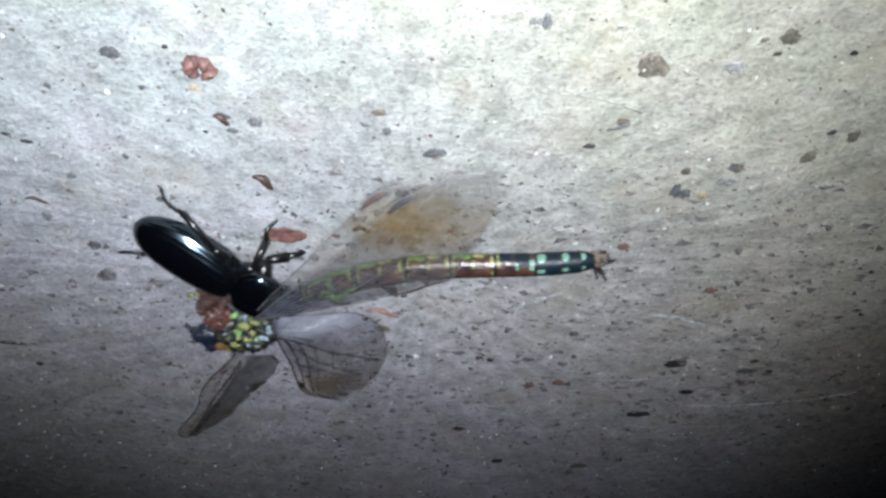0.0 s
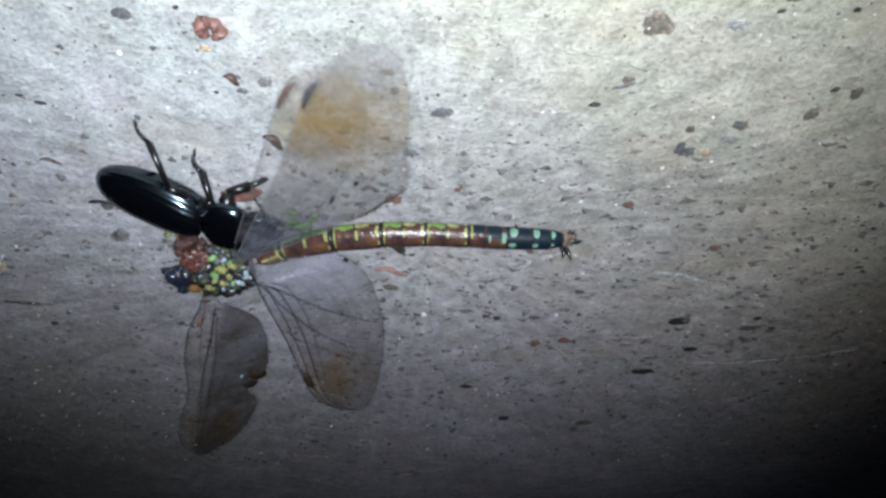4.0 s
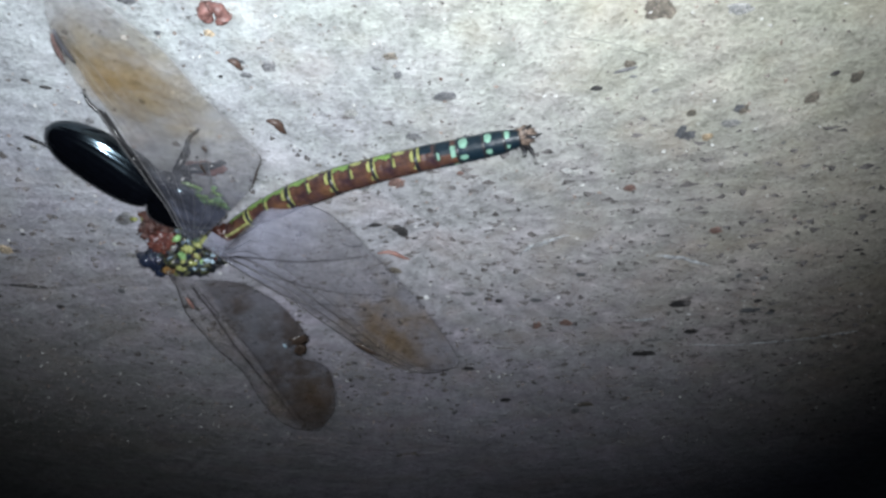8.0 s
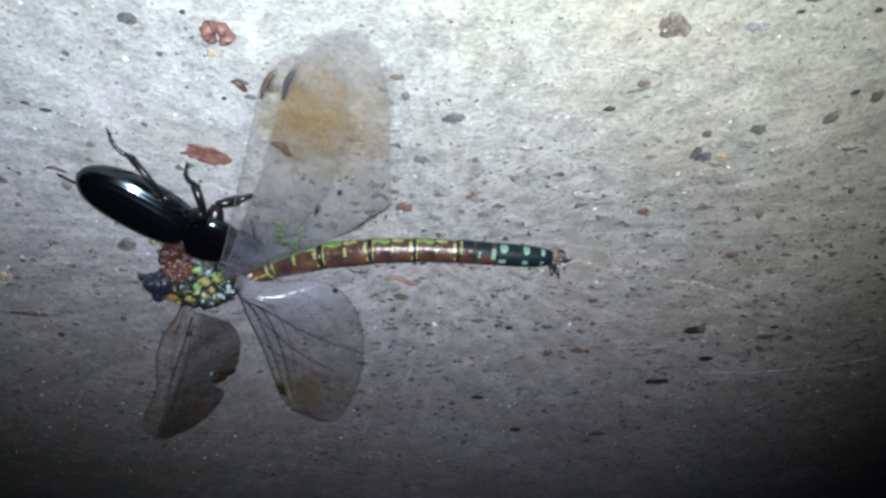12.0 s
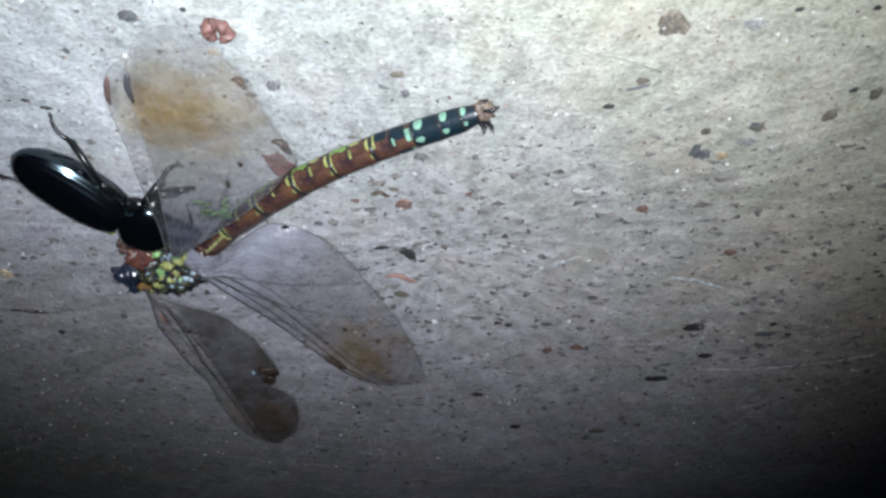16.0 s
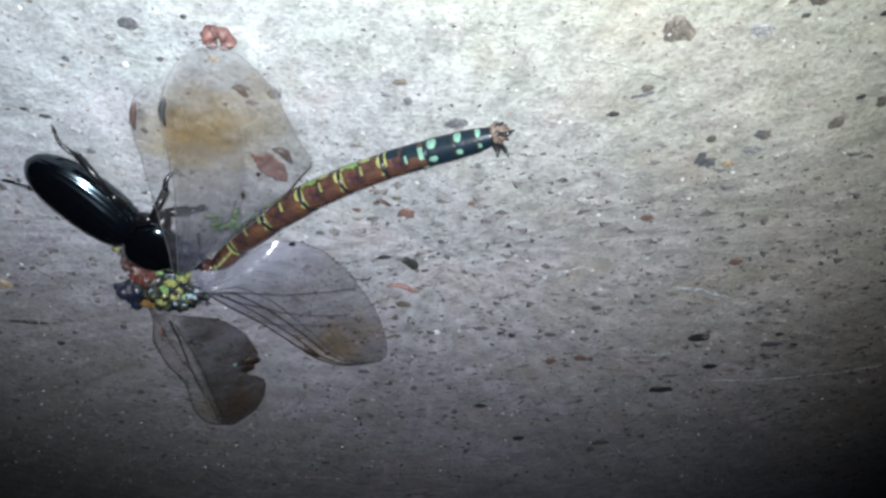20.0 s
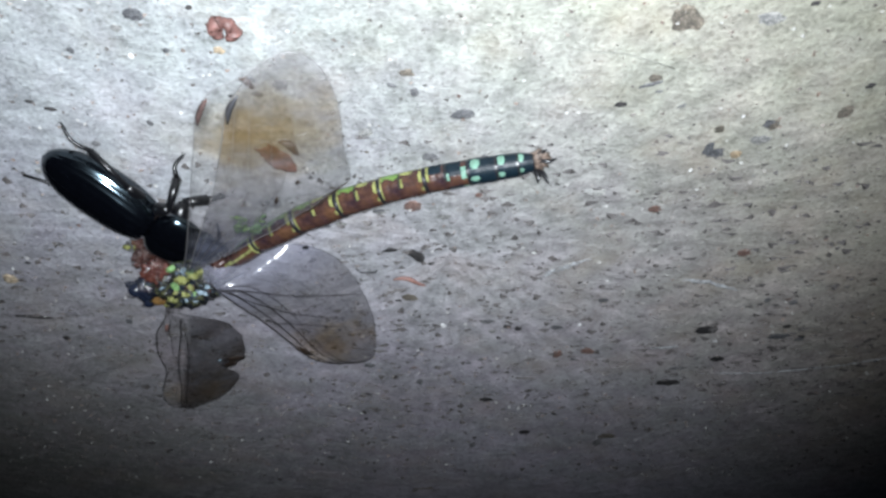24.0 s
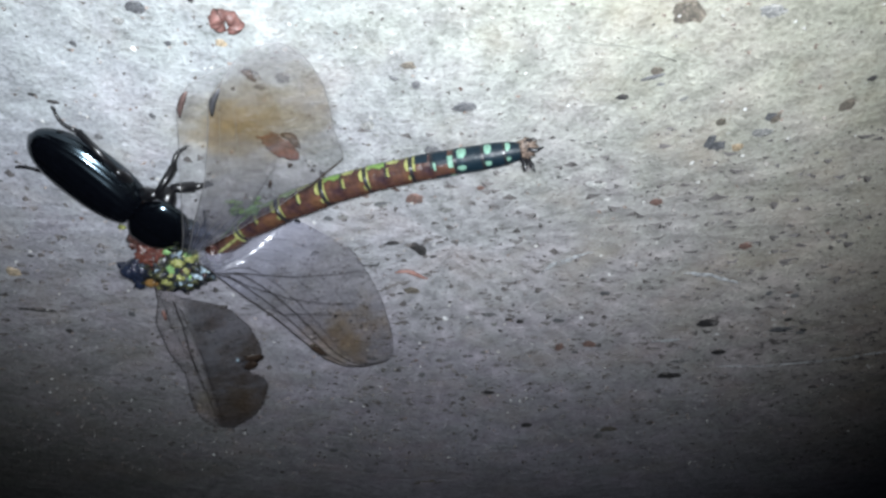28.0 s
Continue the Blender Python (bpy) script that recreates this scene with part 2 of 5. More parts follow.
    nt.links.new(p.outputs[0], shader.inputs[2])
    nt.links.new(shader.outputs[0], nt.nodes["Material Output"].inputs["Surface"])
    return m


M_CONCRETE = concrete()
M_STONE = {
    "dark": mineral("dark_basalt_chip", (0.085, 0.088, 0.095), (0.19, 0.19, 0.195)),
    "black": mineral("black_chip", (0.022, 0.021, 0.022), (0.05, 0.047, 0.047)),
    "grey": mineral("grey_stone", (0.20, 0.20, 0.195), (0.30, 0.30, 0.29)),
    "brown": mineral("brown_stone", (0.10, 0.09, 0.072), (0.16, 0.14, 0.115)),
    "red": mineral("red_stone", (0.13, 0.08, 0.068), (0.20, 0.125, 0.105)),
    "tan": mineral("tan_stone", (0.36, 0.27, 0.17), (0.44, 0.36, 0.26)),
    "pale": mineral("pale_stone", (0.42, 0.42, 0.40), (0.54, 0.54, 0.52)),
    "white": plain("quartz_glint", (0.9, 0.9, 0.9), 0.08, spec=1.0, vary=0.05),
}
M_GRIT = grit_material()
M_FLECK = plain("dark_fleck", (0.085, 0.077, 0.075), 0.7, vary=0.7, scale=60.0)


def brown_cuticle():
    m, nt, p = material("brown_cuticle")
    v = coords(nt)
    patch = noise_tex(nt, v, 260.0, 3.0)
    n = noise_tex(nt, v, 900.0, 4.0, 0.65)
    col = ramp(nt, patch, (0.34, (0.030, 0.017, 0.022)), (0.5, (0.056, 0.028, 0.022)), (0.66, (0.088, 0.044, 0.025)))
    col = mix(nt, 0.8, col, ramp(nt, n, (0.3, (0.5, 0.5, 0.5)), (0.7, (1.4, 1.4, 1.4))), "MULTIPLY")
    nt.links.new(col, p.inputs["Base Color"])
    p.inputs["Roughness"].default_value = 0.27
    nrm = bump(nt, patch, 0.5, 0.0006, p)
    bump(nt, n, 0.6, 0.00022, p, nrm)
    return m


M_BROWN = brown_cuticle()
M_RING = plain("black_cuticle", (0.012, 0.012, 0.014), 0.3)
M_GREEN = plain("green_marking", (0.12, 0.205, 0.05), 0.3, vary=0.5)
M_YELLOW = plain("yellow_green_marking", (0.21, 0.22, 0.08), 0.2, relief=1.2, vary=0.6)
M_LIME = plain("bright_green_cuticle", (0.17, 0.30, 0.12), 0.22, relief=1.0, vary=0.5)
M_MINT = plain("mint_marking", (0.145, 0.27, 0.205), 0.3, vary=0.4)
M_NAVY = plain("blue_black_cuticle", (0.006, 0.014, 0.021), 0.4, spec=0.25, relief=0.8)
M_PALE = plain("pale_blue_cuticle", (0.24, 0.31, 0.36), 0.2, relief=1.2, vary=0.4)
M_TAIL = plain("torn_tan_tissue", (0.13, 0.095, 0.075), 0.6, vary=0.6, relief=0.8)
M_THORAX = thorax_material()
M_FLESH = plain("moist_red_flesh", (0.075, 0.026, 0.019), 0.24, vary=0.6, scale=420, relief=0.2, coat=0.6)
M_CLOT = plain("dark_dried_flesh", (0.040, 0.015, 0.011), 0.3, vary=0.6, scale=600, relief=0.9, coat=0.5)
M_EYE = plain("dark_eye", (0.010, 0.014, 0.027), 0.14, spec=0.8, coat=0.8, scale=650.0, relief=3.0)
M_VEIN = plain("dark_vein", (0.016, 0.013, 0.013), 0.35)
M_STIGMA = plain("rust_wing_spot", (0.085, 0.055, 0.050), 0.8, spec=0.2)
M_SPOT = plain("slate_wing_spot", (0.05, 0.05, 0.055), 0.8, spec=0.2)
M_STAIN = plain("brown_wing_stain", (0.035, 0.024, 0.018), 0.4, vary=0.5)
M_PALE_VEIN = plain("grey_vein", (0.17, 0.165, 0.165), 0.4)
M_MEMBRANE = {
    "near_hind": membrane("near_hindwing_skin", (51, -7.0), 12, (0.24, 0.165, 0.075), tint=(0.25, 0.25, 0.265), cover=0.25, haze=(36, 0.44, (0.13, 0.14, 0.19))),
    "near_fore": membrane("near_forewing_skin", (50, -5), 6, (0.2, 0.15, 0.08), tint=(0.2, 0.2, 0.21), cover=0.10, haze=(24, 0.16, (0.18, 0.19, 0.235))),
    # lilac base haze: cloudy skin, with the lobe's highlight put into its colour
    "far_hind": membrane("far_hindwing_skin", (33.5, 2.0), 8.5, (0.11, 0.07, 0.032), tint=(0.15, 0.148, 0.17), cover=0.32, relief=0.45, rough=0.2, strip=(-0.9, 0.4), haze=(15, 0.48, (0.27, 0.275, 0.34))),
    "far_fore": membrane("far_forewing_skin", (41, 8), 9, (0.075, 0.05, 0.035), tint=(0.105, 0.108, 0.125), cover=0.52, strip=(3.0, 4.2), smoke=((0.050, 0.038, 0.031), 0.60), mottle=0.12, relief=0.9),
}
M_SHELL = plain("black_beetle_shell", (0.0010, 0.0012, 0.0020), 0.165, spec=0.85, coat=0.25, vary=0.3, relief=0.05)
M_SHELL.node_tree.nodes["Principled BSDF"].inputs["Coat Roughness"].default_value = 0.07
M_SHELL.node_tree.nodes["Principled BSDF"].inputs["Specular Tint"].default_value = (0.62, 0.85, 1.0, 1)
M_LEG = plain("black_beetle_leg", (0.004, 0.004, 0.005), 0.3, spec=0.5)
M_SEAM = plain("reddish_beetle_joint", (0.006, 0.0035, 0.003), 0.3)
M_LEAF = plain("dry_red_leaf", (0.15, 0.074, 0.064), 0.55, vary=0.5, relief=0.8)
M_SEED = plain("brown_seed_husk", (0.06, 0.035, 0.026), 0.5, vary=0.4, relief=0.8)
M_TWIG = plain("pink_brown_twig", (0.22, 0.12, 0.10), 0.6, vary=0.4, relief=0.8)
M_HAIR = plain("grey_hair", (0.25, 0.25, 0.22), 0.4)
M_SCRATCH = plain("pale_dried_smear", (0.55, 0.57, 0.59), 0.7, vary=0.3, relief=0.6)


def worn_through(m, scale, lo, hi):
    """Lets the floor show through a thin, patchy film."""
    nt = m.node_tree
    n = noise_tex(nt, coords(nt), scale, 5.0, 0.7)
    nt.links.new(ramp(nt, n, (lo, (0, 0, 0)), (hi, (0.9, 0.9, 0.9))), nt.nodes["Principled BSDF"].inputs["Alpha"])


worn_through(M_SCRATCH, 450.0, 0.36, 0.58)


# ---- building helpers ----
def mesh_of(name, bm, *materials, smooth=True):
    me = bpy.data.meshes.new(name)
    bm.to_mesh(me)
    bm.free()
    for m in materials:
        me.materials.append(m)
    if smooth:
        me.polygons.foreach_set("use_smooth", [True] * len(me.polygons))
    return me


def part(name, bm, mats, parent, label="", smooth=True):
    mats = mats if isinstance(mats, tuple) else (mats,)
    ob = new(name, mesh_of(name, bm, *mats, smooth=smooth))
    ob.parent = parent
    return tagged(ob, label)


def thing(name, label, category, group=""):
    return tagged(new(name), label, category, group)


def tube(bm, points, radii, sides=8, caps=True):
    """A tapered tube along points, in millimetres."""
    pts = [Vector(p) * MM for p in points]
    rings = []
    side = Vector((0.123, 0.31, 1)).normalized()
    for i, p in enumerate(pts):
        d = (pts[min(i + 1, len(pts) - 1)] - pts[max(i - 1, 0)]).normalized()
        u = d.cross(side)
        if u.length < 1e-4:
            u = d.cross(Vector((1, 0, 0)))
        u.normalize()
        w = d.cross(u)
        r = (radii[i] if hasattr(radii, "__len__") else radii) * MM
        rings.append([bm.verts.new(p + r * (math.cos(a) * u + math.sin(a) * w)) for a in (2 * math.pi * k / sides for k in range(sides))])
    for a, b in zip(rings, rings[1:]):
        for k in range(sides):
            bm.faces.new((a[k], a[(k + 1) % sides], b[(k + 1) % sides], b[k]))
    if caps:
        bm.faces.new(rings[0][::-1])
        bm.faces.new(rings[-1])


def lump(bm, centre, size, rough=0.15, seed=0, freq=1.0, div=3, turn=0.0):
    """An uneven rounded body, in millimetres."""
    got = bmesh.ops.create_icosphere(bm, subdivisions=div, radius=1.0)
    rot = Matrix.Rotation(turn, 3, "Z")
    for v in got["verts"]:
        k = 1 + rough * noise.noise(v.co * 1.7 * freq + Vector((seed * 3.1, seed * 1.7, 0))) + 0.5 * rough * noise.noise(v.co * 4.1 * freq + Vector((0, seed * 2.3, 5)))
        q = Vector((v.co.x * size[0], v.co.y * size[1], v.co.z * size[2])) * k
        v.co = (Vector(centre) + rot @ q) * MM


# ---- the floor ----
def build_ground():
    """One concrete sheet: fine near the insects, coarse out to the dark."""
    near = [i * 0.0018 for i in range(-95, 96)]
    far = [0.2, 0.26, 0.36, 0.55, 0.9, 1.6, 3.0, 6.0, 14.0, 40.0]
    line = [-x for x in far[::-1]] + near + far
    n = len(line)
    verts = []
    for y in line:
        for x in line:
            z = 0.0
            if abs(x) < 0.17 and abs(y) < 0.17:
                q = Vector((x, y, 0))
                z = 0.00022 * noise.noise(q * 130) + 0.00012 * noise.noise(q * 420)
            verts.append((x, y, z))
    faces = [(j * n + i, j * n + i + 1, (j + 1) * n + i + 1, (j + 1) * n + i) for j in range(n - 1) for i in range(n - 1)]
    me = bpy.data.meshes.new("ground")
    me.from_pydata(verts, [], faces)
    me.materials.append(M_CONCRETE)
    me.polygons.foreach_set("use_smooth", [True] * len(me.polygons))
    return tagged(new("ground", me), "weathered grey concrete floor with worn aggregate, at night", "ground", kind="structure")


ground = build_ground()


# ---- the dragonfly ----
dragonfly = thing("dragonfly", "dead brown and green dragonfly lying on the concrete, thorax torn open", "dragonfly")


def build_thorax():
    bm = bmesh.new()
    lump(bm, (0.6, -0.1, 4.0), (6.2, 4.3, 3.6), 0.38, 3, 1.9, 5)
    part("thorax", bm, M_THORAX, dragonfly, "mottled yellow-green and black thorax")
    bm = bmesh.new()
    lump(bm, (-6.9, 0.2, 3.6), (2.3, 3.0, 2.1), 0.4, 7, 1.6, 4)
    head = part("head", bm, M_EYE, dragonfly, "crushed blue-black head")
    for x, y, r in ((-8.0, 2.2, 1.35), (-8.0, -1.7, 1.2)):
        bm = bmesh.new()
        lump(bm, (x, y, 4.6), (r, r * 1.05, r), 0.14, 11 + y, 1.0, 4)
        part("eye", bm, M_EYE, head, "dark glossy eye")
    bm = bmesh.new()
    tube(bm, [(-8.3, 1.4, 3.4), (-9.8, 2.4, 3.2), (-10.6, 2.6, 2.6)], [1.1, 0.7, 0.1], 7)
    part("mouthpart", bm, M_EYE, head)
    for s in (-1, 1):
        bm = bmesh.new()
        tube(bm, [(-7.8, 0.9 * s, 5.0), (-9.0, 1.5 * s, 5.6), (-9.8, 2.2 * s, 5.4)], [0.16, 0.10, 0.05], 5)
        part("antenna", bm, M_RING, head)
    bm = bmesh.new()
    lump(bm, (-4.2, 0.1, 6.4), (1.25, 1.0, 0.8), 0.35, 5)
    part("orange_spot", bm, plain("orange_marking", (0.15, 0.085, 0.03), 0.3), dragonfly, "orange patch behind the head")

    def crown(a, b):
        return 4.0 + 3.4 * math.sqrt(max(0.06, 1 - ((a - 0.6) / 6.4) ** 2 - (b / 4.6) ** 2))

    # swollen yellow-green sclerites of the crushed flank, pale blue ones between them
    rng = random.Random(5)
    for x, y, r in ((-0.8, 0.9, 1.0), (2.6, 3.5, 1.05), (2.2, 1.2, 0.8), (6.0, 3.6, 1.0), (4.4, 3.3, 0.95), (-3.6, -1.4, 0.7), (0.7, 2.3, 0.7), (3.6, 2.0, 0.6), (-1.6, -1.0, 0.6)):
        bm = bmesh.new()
        lump(bm, (x, y, crown(x, y)), (r, r * rng.uniform(0.6, 0.85), 0.6), 0.55, x * 3, 1.6, 4, rng.uniform(0, 3))
        part("plate", bm, M_YELLOW, dragonfly, "yellow-green swollen plate")
    for x, y, r in ((4.1, 0.1, 0.75), (5.6, 0.3, 0.65), (-3.1, -3.2, 0.75), (3.5, 4.6, 0.5), (-4.4, -3.4, 0.5), (-2.4, -3.7, 0.55), (6.2, -0.6, 0.5), (2.4, -1.3, 0.55), (-1.6, 2.8, 0.4)):
        bm = bmesh.new()
        lump(bm, (x, y, crown(x, y) - 0.1), (r, r * rng.uniform(0.5, 0.8), 0.45), 0.6, y * 5, 1.8, 4, rng.uniform(0, 3))
        part("plate", bm, M_PALE, dragonfly, "pale blue glossy plate")
    for x, y, r, way in ((2.0, 6.0, 1.0, 0.4), (1.2, 2.9, 1.3, 1.2), (4.6, 4.0, 0.8, 0.2), (3.4, 0.4, 0.6, 0.9)):
        bm = bmesh.new()
        lump(bm, (x, y, max(4.9, crown(x, y)) + 0.1), (r, r * 0.5, 0.45), 0.5, x + y, 1.6, 4, way)
        part("plate", bm, M_LIME, dragonfly, "bright green glossy plate")
    tones = (M_NAVY, M_BROWN, M_NAVY, M_RING, M_YELLOW, M_NAVY, M_PALE)
    for k in range(46):
        a, b = rng.uniform(-5.2, 6.4), rng.uniform(-3.9, 3.9)
        if ((a - 0.6) / 6.0) ** 2 + (b / 4.2) ** 2 > 0.95:
            a, b = a * 0.6, b * 0.6
        m = tones[k % 7]
        big = 0.55 if m in (M_YELLOW, M_PALE) else 1.0
        bm = bmesh.new()
        lump(bm, (a, b, crown(a, b) - 0.25), (big * rng.uniform(0.4, 0.95), big * rng.uniform(0.3, 0.6), 0.4), 0.7, k, 1.5, 3, rng.uniform(0, 3))
        part("plate", bm, m, dragonfly)
    for k in range(16):
        a, b = rng.uniform(-5.5, 6.0), rng.choice((-1, 1)) * rng.uniform(2.4, 4.6)
        bm = bmesh.new()
        z = crown(a, b)
        tube(bm, [(a, b, z - 0.4), (a + rng.uniform(-0.7, 0.7), b * 1.1, z + 0.3), (a + rng.uniform(-1.2, 1.2), b * 1.25, z + 0.2)], [0.16, 0.10, 0.03], 5)
        part("bristle", bm, M_RING, dragonfly)
    # meat pulled out on the beetle's side: a wet red bulb, darker shreds beyond it
    bm = bmesh.new()
    lump(bm, (-1.8, 5.4, 4.2), (2.3, 1.9, 1.8), 0.45, 15, 1.9, 5)
    part("flesh_bulb", bm, M_FLESH, dragonfly, "wet salmon-red bulging flesh")
    for k in range(48):
        y = rng.uniform(3.4, 10.2)
        bm = bmesh.new()
        lump(bm, (-1.6 + rng.uniform(-2.6, 2.0) * (1.15 - 0.05 * y), y, 2.6 + rng.uniform(-1.2, 1.5)), (rng.uniform(0.4, 1.2), rng.uniform(0.35, 1.0), rng.uniform(0.35, 0.95)), 0.8, 20 + k, 1.9, 4, rng.uniform(0, 3))
        part("flesh_shred", bm, M_CLOT if y > 6.5 or k % 3 == 0 else (M_FLESH, M_BROWN, M_FLESH)[k % 3], dragonfly, "dark dried torn flesh" if y > 6.5 else "moist red-brown torn flesh")
    for k in range(9):
        bm = bmesh.new()
        lump(bm, (-3.0 + rng.uniform(-2.4, 2.4), 9.0 + rng.uniform(-2.5, 2.0), 1.2), (rng.uniform(0.3, 0.8), rng.uniform(0.2, 0.5), 0.4), 0.6, 40 + k, 1.6, 3, rng.uniform(0, 3))
        part("crumb", bm, (M_YELLOW, M_CLOT, M_BROWN)[k % 3], dragonfly, "loose crumb of cuticle")
    bm = bmesh.new()
    lump(bm, (8.6, 1.4, 3.4), (2.1, 1.9, 1.7), 0.5, 9, 1.6, 4)
    part("waist", bm, M_CLOT, dragonfly, "dark torn waist")
    legs = (((-3.5, -3.6, 2.0), (-6.0, -6.0, 0.9), (-4.6, -8.0, -0.5)), ((-1.5, -4.0, 2.0), (-2.0, -7.0, 1.2), (1.0, -8.6, -0.5)),
            ((2.5, -4.0, 2.0), (4.0, -6.4, 1.0), (8.0, -6.6, -0.5)), ((-6.0, -3.4, 2.0), (-8.4, -5.4, 0.8), (-8.0, -7.0, -0.5)))
    for a, b, c in legs:
        bm = bmesh.new()
        tube(bm, [a, b, c], [0.35, 0.28, 0.12], 6)
        part("leg", bm, M_RING, dragonfly)


SEGMENTS = [  # length, radius at the start, middle and end, style
    (9.5, 1.2, 1.75, 1.85, "base"), (9.6, 1.9, 2.25, 2.3, "front"), (8.4, 2.3, 2.4, 2.3, "full"), (7.3, 2.3, 2.25, 2.2, "full"),
    (7.2, 2.2, 2.15, 2.1, "full"), (6.7, 2.1, 2.1, 2.05, "dim"), (4.2, 2.05, 2.05, 2.0, "navy"), (3.2, 2.0, 1.95, 1.85, "navy"), (2.2, 1.8, 1.6, 1.3, "navy"),
]


def segment_mesh(length, r0, r1, r2, style):
    """One abdominal ring along +x: 0 degrees round it is the camera's side, 90 the top."""
    bm = bmesh.new()
    na, nl = 56, 56
    rows = []
    for j in range(nl + 1):
        s = j / nl
        r = (1 - s) ** 2 * r0 + 2 * s * (1 - s) * (2 * r1 - 0.5 * r0 - 0.5 * r2) + s * s * r2
        if j == 0:
            r *= 0.90
        if j == nl:
            r *= 0.93
        x = -0.35 + s * (length + 0.35)
        rows.append([bm.verts.new(Vector((x, 1.03 * r * math.cos(a), r * math.sin(a) * (0.97 if math.sin(a) > 0 else 0.85))) * MM) for a in (2 * math.pi * k / na for k in range(na))])
    for j in range(nl):
        s = (j + 0.5) / nl
        for k in range(na):
            a = (360.0 * (k + 0.5) / na + 180) % 360 - 180
            f = bm.faces.new((rows[j][k], rows[j][(k + 1) % na], rows[j + 1][(k + 1) % na], rows[j + 1][k]))
            i = 0
            if style in ("front", "full"):
                flank = 14 - 14 * s if style == "front" else (5 if s < 0.46 else -2 if s < 0.74 else -22)
                if s > 0.925 or s < 0.03:
                    i = 1
                elif s < 0.07:
                    i = 3 if -60 < a < 84 else 0
                elif 0.855 + 0.0007 * abs(a - 20) < s and (-4 < a < 48 or 66 < a < 82):
                    i = 3
                elif 0.43 < s < 0.47 and a < 60:
                    i = 1
                elif 0.47 < s < 0.51 and 16 < a < 52:
                    i = 3
                elif -80 < a < flank + 5 * math.sin(s * 21 + length):
                    i = 2 if s < 0.44 or style == "front" else 3
                elif a <= -80 or a > 118:
                    i = 1
            elif style == "base":
                if s > 0.95:
                    i = 1
                elif s > 0.89:
                    i = 3 if a < 110 else 1
                elif 60 < a < 70 and s > 0.3:
                    i = 3
                elif s < 0.3 and 48 < a < 72:
                    i = 3
                elif a < 5 and s > 0.5:
                    i = 2
                elif s < 0.12:
                    i = 1
            elif style == "dim":
                if s > 0.92 or s < 0.05 or (0.42 < s < 0.5 and a < 60):
                    i = 1
                elif s > 0.82 and (15 < a < 62 or 104 < a < 128):
                    i = 4
                elif 0.5 < s < 0.56 and 35 < a < 65:
                    i = 4
                elif s < 0.10 and -50 < a < 50:
                    i = 3
                elif s < 0.4 and a < 26 or 0.5 < s < 0.82 and (a < 42 or a > 96):
                    i = 5
            else:
                i = 5
                if ((s - 0.26) / 0.16) ** 2 + ((a - 6) / (34 - 24 * s)) ** 2 < 1 or ((s - 0.22) / 0.15) ** 2 + ((a - 76) / 13) ** 2 < 1:
                    i = 4
                elif s > 0.9 or s < 0.04:
                    i = 1
            f.material_index = i
    bm.faces.new([v for v in rows[0]][::-1]).material_index = 1
    bm.faces.new(rows[-1]).material_index = 1
    return bm


abdomen = []


def build_abdomen():
    for length, r0, r1, r2, style in SEGMENTS:
        bm = segment_mesh(length, r0, r1, r2, style)
        seg = part("abdomen_segment", bm, (M_BROWN, M_RING, M_GREEN, M_YELLOW, M_MINT, M_NAVY), dragonfly,
                   "blue-black segment with mint spots" if style == "navy" else "brown segment with black ring and green flank")
        abdomen.append((seg, length))
    tail = abdomen[-1][0]
    bm = bmesh.new()
    lump(bm, (2.9, 0.2, 0.0), (1.5, 1.4, 1.2), 0.6, 3, 2.0, 4)
    part("torn_tip", bm, M_TAIL, tail, "ragged tan tip")
    for p in (((2.6, 0.9, 0.6), (4.4, 0.6, 0.9), (5.6, 0.9, 0.7)), ((2.4, -0.9, 0.4), (3.4, -1.4, 1.8), (3.8, -1.6, 3.2)),
              ((2.0, -0.4, 0.8), (2.5, -1.0, 2.2), (2.3, -1.2, 3.1)), ((2.2, 0.9, 0.0), (3.4, 1.5, -0.3), (4.2, 1.4, -0.8))):
        bm = bmesh.new()
        tube(bm, p, [0.45, 0.38, 0.08], 6)
        part("tail_claw", bm, M_RING, tail, "dark pointed tail appendage")


